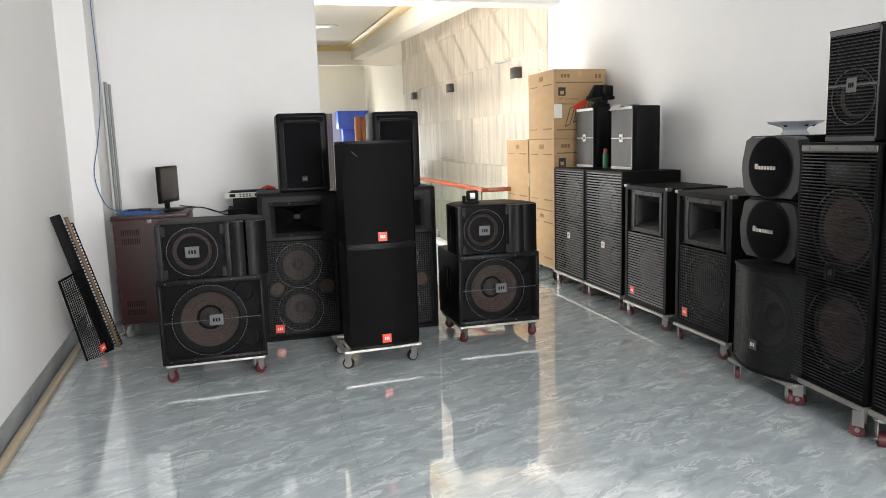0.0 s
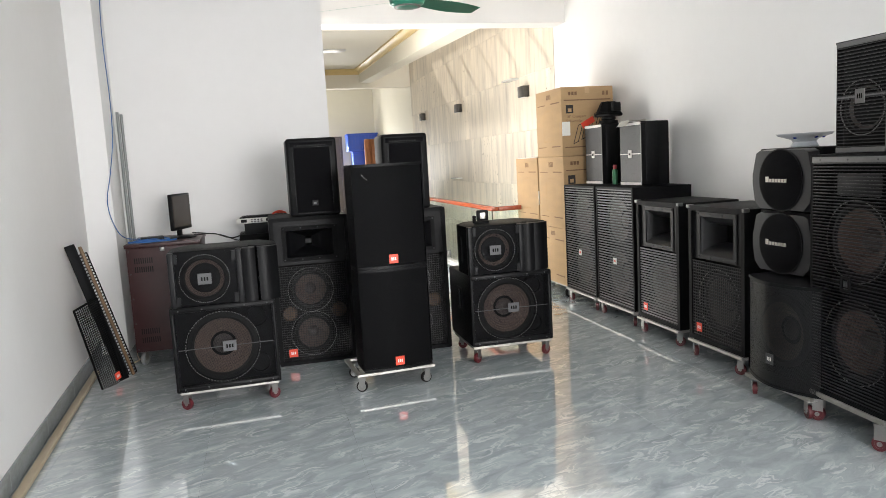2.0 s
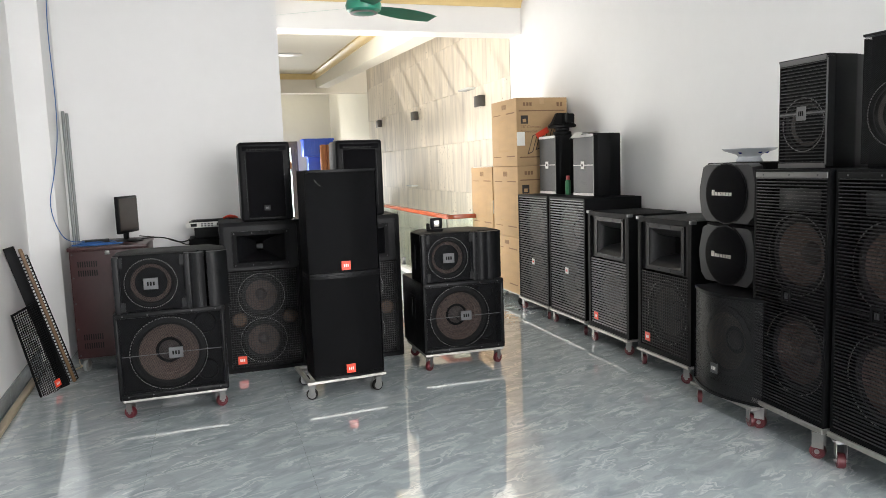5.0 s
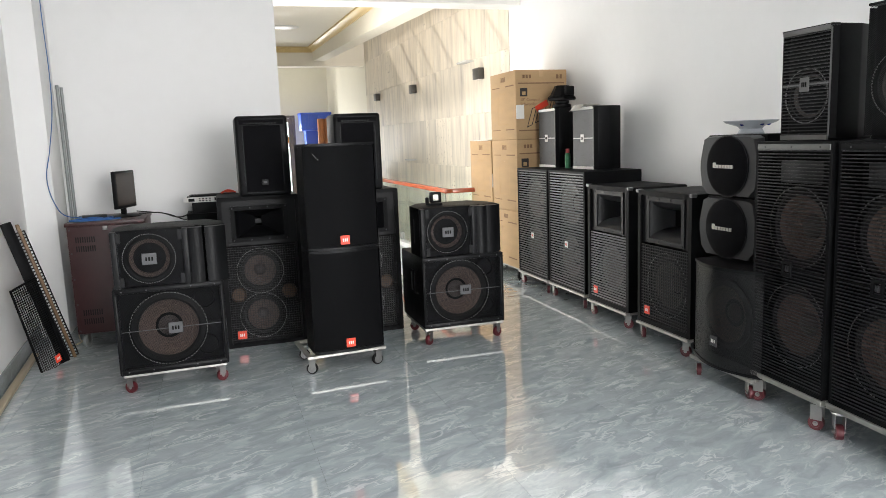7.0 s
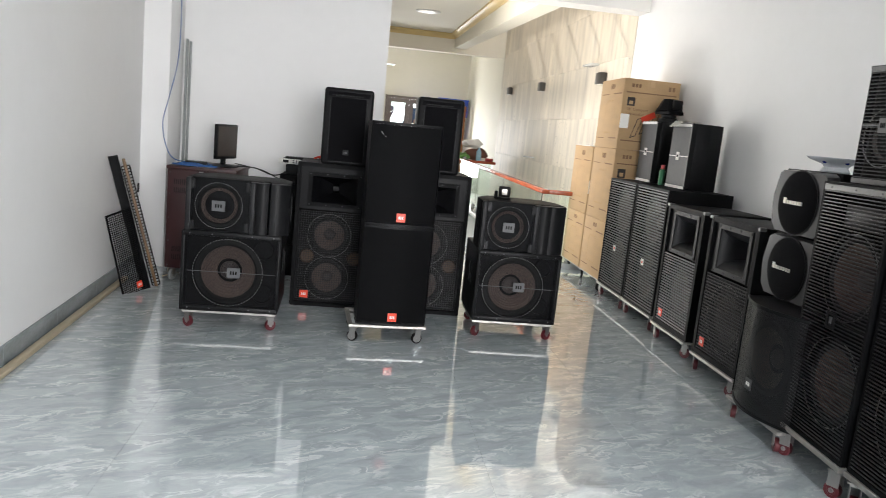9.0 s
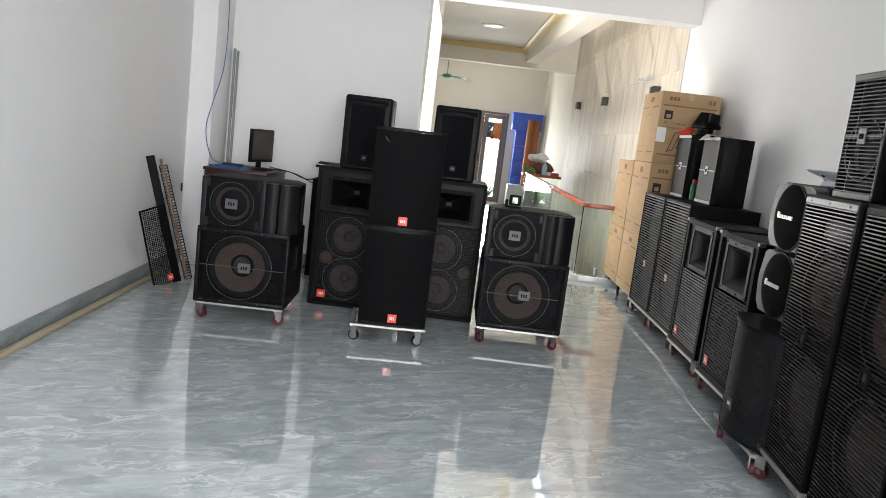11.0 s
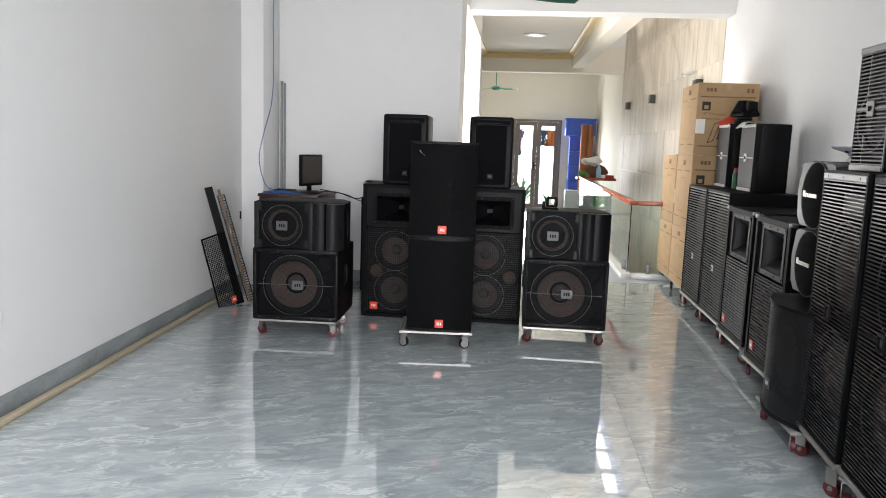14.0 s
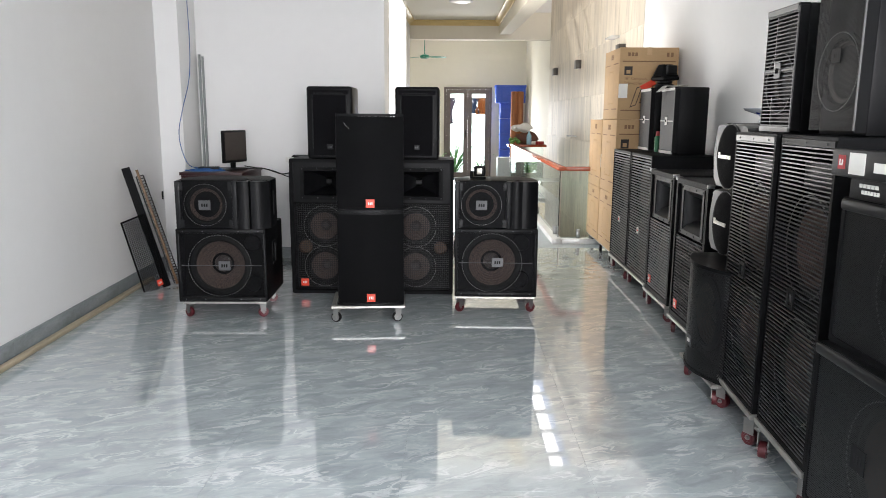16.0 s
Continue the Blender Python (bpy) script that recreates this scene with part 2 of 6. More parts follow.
M = dict(
    wall=material("white_wall_paint", (0.78, 0.78, 0.775), 0.55, vary=0.035, scale=1.2, bump=0.15, bump_scale=90),
    wall_far=material("cream_wall_paint", (0.74, 0.71, 0.62), 0.6, vary=0.04, scale=1.5, bump=0.15, bump_scale=90),
    ceiling=material("ceiling_paint", (0.80, 0.795, 0.78), 0.7, vary=0.03, scale=1.5),
    ceiling_cream=material("cream_ceiling_paint", (0.80, 0.76, 0.66), 0.7, vary=0.03, scale=1.5),
    cornice=material("yellow_cornice_paint", (0.72, 0.55, 0.26), 0.5, vary=0.08, scale=6),
    floor=marble_material(),
    base=material("grey_skirting_tile", (0.29, 0.32, 0.33), 0.18, vary=0.4, scale=3, stretch=(1, 1, 3)),
    grout=material("grey_grout", (0.34, 0.38, 0.395), 0.5, vary=0.2, scale=20),
    curb=material("white_kerb_stone", (0.62, 0.63, 0.62), 0.2, vary=0.12, scale=4),
    stone=stone_material(),
    stone_joint=material("stone_backing", (0.30, 0.27, 0.23), 0.8, vary=0.2, scale=8),
    black=material("black_textured_paint", (0.005, 0.0053, 0.006), 0.5, spec=0.07, vary=0.35, scale=4, bump=0.35, bump_scale=320),
    black_smooth=material("black_satin_plastic", (0.006, 0.0063, 0.007), 0.4, spec=0.12, vary=0.3, scale=5, bump=0.08, bump_scale=200),
    baffle=material("black_baffle_board", (0.006, 0.006, 0.0065), 0.75, spec=0.06, vary=0.3, scale=6),
    grille=grille_material("black_perforated_steel", (0.010, 0.0106, 0.012), 0.0064, 0.49),
    grille_row=grille_material("black_row_perforated_steel", (0.012, 0.0125, 0.0135), 0.006, 0.5, 0.36, 0.0, 45, 0.3),
    grille_bulge=grille_material("black_close_mesh", (0.011, 0.0115, 0.0125), 0.0052, 0.40, 0.4, 0.0, 45, 0.35),
    grille_grey=grille_material("grey_fine_mesh", (0.11, 0.112, 0.115), 0.006, 0.30, 0.4, 0.5),
    grille_dense=grille_material("black_fine_mesh", (0.0048, 0.005, 0.0056), 0.0048, 0.3, 0.6, 0.0, 45, 0.06),
    cloth=material("black_grille_cloth", (0.005, 0.005, 0.006), 0.8, spec=0.06, vary=0.3, scale=20, bump=0.3, bump_scale=500),
    bar=material("black_gloss_wire", (0.013, 0.0135, 0.015), 0.3, 0.0, spec=0.6, vary=0.25, scale=6),
    slat=material("black_slat_paint", (0.04, 0.0415, 0.044), 0.32, 0.2, vary=0.3, scale=5),
    wire=material("grey_wire_mesh", (0.009, 0.0095, 0.011), 0.45, 0.0, spec=0.25, vary=0.3, scale=6),
    bezel=material("gunmetal_bezel", (0.03, 0.031, 0.033), 0.36, 0.25, vary=0.15, scale=6),
    horn_plastic=material("grey_black_horn_plastic", (0.04, 0.041, 0.044), 0.36, spec=0.4, vary=0.2, scale=6),
    strip=material("brushed_black_metal", (0.2, 0.2, 0.2), 0.34, 0.9, vary=0.2, scale=9),
    cone=material("brown_paper_cone", (0.085, 0.057, 0.047), 0.8, vary=0.3, scale=7, bump=0.5, bump_scale=90),
    cap=material("dark_paper_dust_cap", (0.05, 0.039, 0.036), 0.7, vary=0.25, scale=9, bump=0.3, bump_scale=120),
    port_amber=material("amber_port_tube", (0.08, 0.04, 0.015), 0.6, vary=0.25, scale=14),
    cone_grey=material("grey_paper_cone", (0.066, 0.056, 0.052), 0.8, vary=0.3, scale=7, bump=0.5, bump_scale=90),
    rubber=material("black_rubber", (0.008, 0.008, 0.008), 0.6, spec=0.2, vary=0.3, scale=9),
    ring=material("bright_dashed_ring", (0.2, 0.2, 0.195), 0.45, 0.3, vary=0.3, scale=30),
    steel=material("galvanised_steel", (0.40, 0.39, 0.365), 0.46, 0.85, vary=0.3, scale=6, bump=0.1, bump_scale=60),
    chrome=material("zinc_plate", (0.26, 0.26, 0.255), 0.45, 0.9, vary=0.15, scale=12),
    red_wheel=material("red_polyurethane", (0.085, 0.009, 0.014), 0.4, vary=0.3, scale=12),
    badge_red=material("orange_red_badge", (0.72, 0.055, 0.02), 0.35, vary=0.1, scale=15),
    badge_grey=material("grey_badge_plate", (0.075, 0.077, 0.081), 0.45, 0.3, vary=0.2, scale=14),
    badge_white=material("white_badge_plate", (0.72, 0.71, 0.68), 0.4, vary=0.1, scale=14),
    silver=material("silver_lettering", (0.66, 0.63, 0.56), 0.3, 0.6, vary=0.1, scale=20),
    grey_plastic=material("gunmetal_plastic", (0.014, 0.0145, 0.017), 0.38, 0.2, vary=0.2, scale=6, bump=0.1, bump_scale=250),
    dark_grey=material("dark_grey_plastic", (0.011, 0.0115, 0.0125), 0.4, spec=0.14, vary=0.2, scale=6),
    card=material("brown_cardboard", (0.41, 0.27, 0.14), 0.8, vary=0.16, scale=3, bump=0.2, bump_scale=120, stretch=(1, 1, 4)),
    card_ink=material("brown_carton_print", (0.20, 0.115, 0.06), 0.85, vary=0.2, scale=12),
    card_black=material("black_carton_print", (0.03, 0.026, 0.024), 0.8, vary=0.2, scale=12),
    tape=material("clear_packing_tape", (0.50, 0.34, 0.19), 0.2, vary=0.1, scale=10),
    maroon=material("maroon_enamel", (0.042, 0.0115, 0.0125), 0.38, vary=0.3, scale=4, bump=0.15, bump_scale=220),
    hole=material("vent_shadow", (0.006, 0.005, 0.005), 0.9, vary=0.2, scale=9),
    # base colour raised to stand for the pale wall mirrored in the screen
    screen=material("reflection_toned_screen", (0.07, 0.058, 0.052), 0.14, vary=0.15, scale=6),
    blue_cable=material("blue_cable_sheath", (0.02, 0.105, 0.32), 0.45, vary=0.15, scale=14),
    black_cable=material("black_cable_sheath", (0.012, 0.012, 0.012), 0.5, vary=0.2, scale=14),
    conduit=material("grey_pvc_conduit", (0.27, 0.285, 0.28), 0.45, vary=0.15, scale=6),
    trunking=material("beige_pvc_trunking", (0.50, 0.42, 0.29), 0.45, vary=0.15, scale=4),
    wood=material("stained_softwood", (0.15, 0.085, 0.038), 0.55, vary=0.35, scale=5, stretch=(8, 8, 0.7), bump=0.3, bump_scale=30),
    rail=material("varnished_red_wood", (0.36, 0.075, 0.03), 0.22, vary=0.35, scale=5, stretch=(6, 0.6, 6)),
    glass=glass_material(),
    blue_plastic=material("blue_crate_plastic", (0.035, 0.10, 0.55), 0.4, vary=0.15, scale=6),
    orange_roll=material("brown_foam_roll", (0.26, 0.095, 0.035), 0.7, vary=0.2, scale=9),
    bag=material("brown_fabric", (0.13, 0.055, 0.035), 0.8, vary=0.3, scale=12, bump=0.4, bump_scale=120),
    white_cloth=material("white_plastic_bag", (0.72, 0.72, 0.70), 0.45, vary=0.12, scale=12),
    bottle=material("pale_blue_bottle", (0.35, 0.58, 0.72), 0.2, vary=0.15, scale=20),
    leaf=material("green_leaf", (0.13, 0.32, 0.07), 0.5, vary=0.4, scale=12),
    red_cloth=material("red_packet", (0.38, 0.035, 0.04), 0.5, vary=0.2, scale=20),
    door=material("grey_brown_aluminium", (0.13, 0.105, 0.09), 0.4, 0.2, vary=0.15, scale=6),
    green=material("green_fan_enamel", (0.025, 0.25, 0.16), 0.3, vary=0.12, scale=6),
    porcelain=material("blue_white_porcelain", (0.72, 0.75, 0.80), 0.12, vary=0.08, scale=8),
    cobalt=material("cobalt_glaze", (0.03, 0.05, 0.28), 0.15, vary=0.3, scale=20),
    paper=material("white_paper", (0.75, 0.74, 0.70), 0.6, vary=0.08, scale=15),
    switch=material("ivory_switch_plastic", (0.88, 0.87, 0.84), 0.35, vary=0.04, scale=10),
    lamp_box=material("dark_bronze_lamp", (0.07, 0.065, 0.06), 0.4, 0.4, vary=0.2, scale=20),
    cloth_a=material("purple_cloth", (0.20, 0.16, 0.22), 0.9, vary=0.3, scale=10),
    cloth_b=material("navy_cloth", (0.08, 0.12, 0.22), 0.9, vary=0.3, scale=10),
    cloth_c=material("orange_cloth", (0.50, 0.20, 0.07), 0.9, vary=0.3, scale=10),
    lamp_glow=material("opal_lamp", (0.78, 0.76, 0.72), 0.4, vary=0.03, scale=8),
    # emits by itself, in place of the sunlit yard beyond the back door
    daylight=glow_material("yard_glow_panel", (1.0, 1.0, 0.97), 1.6),
    # glow put into the pane that makes the side wall's strip bright
    side_glow=glow_material("side_pane_glow", (1.0, 0.99, 0.96), 2.4),
    green_can=material("green_spray_can", (0.02, 0.13, 0.055), 0.3, 0.3, vary=0.2, scale=20),
)


# ---- mesh helpers ----
def box(bm, x0, x1, y0, y1, z0, z1):
    vs = [bm.verts.new((x, y, z)) for z in (z0, z1) for y in (y0, y1) for x in (x0, x1)]
    for q in ((0, 2, 3, 1), (4, 5, 7, 6), (0, 1, 5, 4), (2, 6, 7, 3), (0, 4, 6, 2), (1, 3, 7, 5)):
        bm.faces.new([vs[i] for i in q])
    return vs


def boxes(*rows):
    bm = bmesh.new()
    for r in rows:
        box(bm, *r)
    return bm


def rbox(x0, x1, y0, y1, z0, z1, r=0.008, seg=2):
    bm = boxes((x0, x1, y0, y1, z0, z1))
    bmesh.ops.bevel(bm, geom=bm.edges[:], offset=r, segments=seg, affect="EDGES", profile=0.5)
    return bm


def prism(outline, z0, z1, r=0.0):
    """An upright prism over a plan outline of (x, y), anticlockwise."""
    bm = bmesh.new()
    lo = [bm.verts.new((x, y, z0)) for x, y in outline]
    hi = [bm.verts.new((x, y, z1)) for x, y in outline]
    k = len(outline)
    bm.faces.new(lo[::-1])
    bm.faces.new(hi)
    for i in range(k):
        bm.faces.new((lo[i], lo[(i + 1) % k], hi[(i + 1) % k], hi[i]))
    if r:
        bmesh.ops.bevel(bm, geom=bm.edges[:], offset=r, segments=2, affect="EDGES", profile=0.5)
    return bm


def lathe(profile, seg=32, cx=0.0, cz=0.0, bm=None, upright=False, caps=True):
    """Turns (radius, along) round an axis that points out of a front (-y), or upright."""
    bm = bm or bmesh.new()
    rings = []
    for r, a in profile:
        ring = []
        for i in range(seg):
            t = 2 * math.pi * i / seg
            p = (cx + r * math.cos(t), cz + r * math.sin(t), a) if upright else (cx + r * math.cos(t), a, cz + r * math.sin(t))
            ring.append(bm.verts.new(p))
        rings.append(ring)
    for a, b in zip(rings, rings[1:]):
        for i in range(seg):
            bm.faces.new((a[i], a[(i + 1) % seg], b[(i + 1) % seg], b[i]))
    for ring in (rings[0], rings[-1]) if caps else ():
        bm.faces.new(ring)
    bmesh.ops.recalc_face_normals(bm, faces=bm.faces[:])
    return bm


def tube(points, r, seg=6):
    """A round cable through points, smoothed."""
    ps = [Vector(p) for p in points]
    fine = []
    for i in range(len(ps) - 1):
        a, b, c, d = ps[max(i - 1, 0)], ps[i], ps[i + 1], ps[min(i + 2, len(ps) - 1)]
        for k in range(6):
            t = k / 6
            fine.append(0.5 * (2 * b + (c - a) * t + (2 * a - 5 * b + 4 * c - d) * t * t + (3 * b - a - 3 * c + d) * t ** 3))
    fine.append(ps[-1])
    bm, last = bmesh.new(), None
    for i, p in enumerate(fine):
        way = (fine[min(i + 1, len(fine) - 1)] - fine[max(i - 1, 0)]).normalized()
        side = way.cross(Vector((0.31, 0.2, 0.93))).normalized()
        up = way.cross(side)
        ring = [bm.verts.new(p + r * (math.cos(2 * math.pi * k / seg) * side + math.sin(2 * math.pi * k / seg) * up)) for k in range(seg)]
        if last:
            for k in range(seg):
                bm.faces.new((last[k], last[(k + 1) % seg], ring[(k + 1) % seg], ring[k]))
        else:
            bm.faces.new(ring)
        last = ring
    bm.faces.new(last)
    bmesh.ops.recalc_face_normals(bm, faces=bm.faces[:])
    return bm


def merged(*bms):
    out = bmesh.new()
    for b in bms:
        me = bpy.data.meshes.new("tmp")
        b.to_mesh(me)
        b.free()
        out.from_mesh(me)
        bpy.data.meshes.remove(me)
    return out


def mesh_object(name, bm, mat, smooth=35):
    me = bpy.data.meshes.new(name)
    bm.to_mesh(me)
    bm.free()
    me.materials.append(mat)
    for p in me.polygons:
        p.use_smooth = True
    me.set_sharp_from_angle(angle=radians(smooth))
    return new(name, me)


def part(name, bm, mat, parent, label=""):
    ob = mesh_object(name, bm, mat)
    ob.parent = parent
    return tagged(ob, label)


def thing(name, m, label, category, group=""):
    ob = new(name)
    ob.empty_display_size = 0.1
    ob.matrix_world = m
    return tagged(ob, label, category, group)


def single(name, bm, mat, label, category, m=None, group=""):
    ob = mesh_object(name, bm, mat)
    if m is not None:
        ob.matrix_world = m
    return tagged(ob, label, category, group)


def setting(name, bm, mat, label, category, m=None):
    ob = single(name, bm, mat, label, category, m)
    return tagged(ob, kind="structure")


# ---- the room's shell ----
WALL_X = 3.93
LEFT = pose(-1.0, 3.0, 0, 0, 0, 2.75)
setting("wall_left", boxes((-0.2, 0, -7.2, 4.25, -0.05, 3.6)), M["wall"], "plain white painted plaster side wall", "wall", LEFT)
setting("wall_right", boxes((WALL_X, WALL_X + 0.2, -4.2, 8.6, -0.05, 3.6)), M["wall"], "plain white painted plaster side wall", "wall")
setting("wall_back", boxes((-1.45, 0.965, 7.2, 7.8, -0.05, 3.6), (-1.45, 0.9, 7.8, 10.7, -0.05, 3.6), (0.9, 0.965, 7.8, 10.7, 3.04, 3.6), (0.9, 0.965, 10.65, 10.7, -0.05, 3.04)), M["wall"], "white painted partition block with a square corner", "wall")
setting("column", rbox(-1.45, -0.95, 6.72, 7.198, -0.02, 3.6, 0.006), M["wall"], "white painted square column in the corner", "column")
setting("wall_front", boxes((-1.4, -0.25, -4.2, -4.0, 0, 3.6), (3.65, 3.93, -4.2, -4.0, 0, 3.6), (-0.25, 3.65, -4.2, -4.0, 3.3, 3.6)), M["wall"], "white wall round the open shopfront", "wall")
setting("ceiling", boxes((-1.5, 4.13, -4.2, 8.25, 3.47, 3.6)), M["ceiling"], "white painted flat ceiling", "ceiling")
setting("beam_front", boxes((0.96, 3.93, 8.25, 8.58, 3.05, 3.6)), M["ceiling"], "white painted ceiling beam across the room", "beam")


def cornice_strip(name, x0, y0, x1, y1, z, inward):
    """A stepped moulding below a ceiling from one corner to the next."""
    a, b = Vector((x0, y0, 0)), Vector((x1, y1, 0))
    nrm = Vector((*inward, 0))
    bm = bmesh.new()
    steps = ((0, 0), (0, -0.12), (0.02, -0.12), (0.03, -0.09), (0.05, -0.06), (0.09, -0.035), (0.11, -0.03), (0.11, 0))
    for p in (a, b):
        for o, h in steps:
            zz = z[0] if p is a else z[1]
            bm.verts.new(p + nrm * o + Vector((0, 0, zz + h)))
    bm.verts.ensure_lookup_table()
    k = len(steps)
    for i in range(k):
        bm.faces.new([bm.verts[j] for j in (i, (i + 1) % k, k + (i + 1) % k, k + i)])
    bm.faces.new([bm.verts[i] for i in range(k)])
    bm.faces.new([bm.verts[k + i] for i in range(k)])
    bmesh.ops.recalc_face_normals(bm, faces=bm.faces[:])
    setting(name, bm, M["cornice"], "yellow painted plaster cornice under the ceiling", "cornice")


cornice_strip("trim_front", 0.97, 8.246, 3.926, 8.246, (3.468, 3.468), (0, -1))

# the rear bay, whose ceiling rises a little towards the back
FAR_Y, BACK_Y = 17.2, 23.0


def ramp_box(x0, x1, y0, y1, zb0, zb1, thick):
    bm = bmesh.new()
    vs = [bm.verts.new(p) for p in (
        (x0, y0, zb0), (x1, y0, zb0), (x0, y1, zb1), (x1, y1, zb1),
        (x0, y0, zb0 + thick), (x1, y0, zb0 + thick), (x0, y1, zb1 + thick), (x1, y1, zb1 + thick))]
    for q in ((0, 2, 3, 1), (4, 5, 7, 6), (0, 1, 5, 4), (2, 6, 7, 3), (0, 4, 6, 2), (1, 3, 7, 5)):
        bm.faces.new([vs[i] for i in q])
    return bm


setting("ceiling_rear", ramp_box(0.4, 2.9, 8.585, FAR_Y, 3.50, 3.72, 0.1), M["ceiling_cream"], "white painted ceiling of the rear bay", "ceiling")
setting("beam_side", ramp_box(2.72, 2.99, 8.585, FAR_Y, 3.06, 3.40, 1.9), M["ceiling_cream"], "white painted beam beside the stairwell", "beam")
setting("beam_rear", boxes((0.4, 3.93, FAR_Y, FAR_Y + 0.3, 3.29, 3.9)), M["ceiling_cream"], "white painted beam across the rear", "beam")
setting("wall_shaft_end", boxes((2.95, 3.93, FAR_Y, FAR_Y + 0.2, 3.902, 5.0)), M["wall"], "white wall above the stairwell", "wall")
setting("wall_shaft_front", boxes((2.95, 3.93, 8.3, 8.58, 3.602, 5.0)), M["wall"], "white wall above the stairwell", "wall")
cornice_strip("trim_rear", 0.62, FAR_Y - 0.004, 2.716, FAR_Y - 0.004, (3.715, 3.715), (0, -1))
cornice_strip("trim_side", 2.716, FAR_Y - 0.12, 2.716, 8.6, (3.715, 3.495), (-1, 0))
cornice_strip("trim_left", 0.624, 10.72, 0.624, FAR_Y - 0.12, (3.545, 3.715), (1, 0))
setting("wall_rear_left", boxes((0.42, 0.62, 10.702, FAR_Y, -0.02, 3.8)), M["wall"], "white painted wall of the rear bay", "wall")
setting("wall_stone_backing", boxes((3.945, 4.13, 8.602, FAR_Y, -3.0, 5.0)), M["stone_joint"], "stone clad wall of the stairwell", "wall")
setting("wall_kitchen_right", boxes((3.93, 4.13, FAR_Y + 0.002, BACK_Y + 0.2, -0.5, 4.0)), M["wall_far"], "cream painted wall of the back room", "wall")
setting("wall_kitchen_left", boxes((-0.6, -0.4, FAR_Y, BACK_Y + 0.2, -0.5, 4.0)), M["wall_far"], "cream painted wall of the back room", "wall")
setting("wall_kitchen_front", boxes((-0.398, 0.42, FAR_Y + 0.002, FAR_Y + 0.2, -0.5, 4.0)), M["wall_far"], "cream painted wall of the back room", "wall")
setting("ceiling_kitchen", boxes((-0.6, 4.13, FAR_Y + 0.302, BACK_Y + 0.2, 4.0, 4.1)), M["wall_far"], "cream ceiling of the back room", "ceiling")
DX0, DX1, DZ0, DZ1 = 1.36, 2.87, -0.42, 2.42
setting("wall_kitchen_back", boxes((-0.398, DX0, BACK_Y, BACK_Y + 0.2, -0.5, 4.0), (DX1, 3.928, BACK_Y, BACK_Y + 0.2, -0.5, 4.0), (DX0, DX1, BACK_Y, BACK_Y + 0.2, DZ1, 4.0)), M["wall_far"], "cream painted back wall with a double door", "wall")
setting("floor_kitchen", boxes((-0.6, 4.13, FAR_Y, BACK_Y + 3, -0.55, -0.42)), M["curb"], "pale floor of the back room, one step down", "floor")
setting("floor_lower", boxes((2.6, 4.1, 8.3, FAR_Y, -3.1, -3.0)), M["curb"], "pale floor at the foot of the stairwell", "floor")
setting("wall_stair_side", boxes((2.75, 2.9, 8.5, FAR_Y, -3.0, -0.12)), M["wall"], "white wall below the glass railing", "wall")
setting("wall_stair_front", boxes((2.9, 3.94, 8.28, 8.4, -3.0, -0.12)), M["wall"], "white wall at the stairwell's end", "wall")
setting("floor_slab", boxes((-1.6, 4.13, -4.2, 8.3, -0.12, -0.012), (-0.6, 2.9, 8.3, FAR_Y, -0.12, -0.012)), M["grout"], "grey grout bed under polished tiles", "floor")
setting("ground", boxes((-60, 60, -80, -4.25, -0.2, -0.06)), material("pale_concrete", (0.36, 0.35, 0.33), 0.8, vary=0.2, scale=1), "pale concrete forecourt outside the shopfront", "ground")

# added glowing pane: brightens this strip of side wall and the rear bay
wi = thing("window_side", pose(0.905, 7.805, 0.02), "tall glowing pane added for a bright strip of side wall", "window")
tagged(wi, kind="structure")
part("pane", boxes((0.0, 0.01, 0.0, 2.84, 0.0, 3.015)), M["side_glow"], wi, "glowing white pane")
part("window_frame", boxes((0.011, 0.05, 0.0, 0.03, 0.0, 3.015), (0.011, 0.05, 2.81, 2.84, 0.0, 3.015)), M["switch"], wi)

# skylight bars over the stairwell
sk = thing("skylight", pose(0, 0, 5.0), "steel framed skylight over the stairwell", "skylight")
tagged(sk, kind="structure")
# unseen lengthwise bars, added to break up the lamp's reflection in the floor
for x in (3.12, 3.5):
    part("purlin", boxes((x, x + 0.09, 8.6, FAR_Y, 0.061, 0.1)), M["steel"], sk)
for i in range(9):
    part("bar", boxes((2.95, 3.95, 8.7 + i * 1.05, 8.78 + i * 1.05, 0, 0.06)), M["steel"], sk)

# ---- double door at the back ----
dr = thing("door_back", pose(DX0, BACK_Y, DZ0), "closed grey-brown aluminium double door with glass", "door")
tagged(dr, kind="structure")
DW, DH = DX1 - DX0, DZ1 - DZ0
part("door_frame", boxes((0, 0.07, -0.03, 0.12, 0, DH), (DW - 0.07, DW, -0.03, 0.12, 0, DH), (0.07, DW - 0.07, -0.03, 0.12, DH - 0.07, DH)), M["door"], dr)
for s in (0, 1):
    x0 = 0.072 + s * (DW / 2 - 0.07)
    x1 = x0 + DW / 2 - 0.074
    leaf = part("door_leaf", boxes((x0, x0 + 0.13, 0, 0.05, 0.01, DH - 0.075), (x1 - 0.13, x1, 0, 0.05, 0.01, DH - 0.075), (x0 + 0.13, x1 - 0.13, 0, 0.05, 0.01, 0.16), (x0 + 0.13, x1 - 0.13, 0, 0.05, DH - 0.2, DH - 0.075)), M["door"], dr)
    pane = part("pane", boxes((x0 + 0.13, x1 - 0.13, 0.02, 0.028, 0.16, DH - 0.2)), M["glass"], leaf, "clear glass pane")
    pane.visible_shadow = False
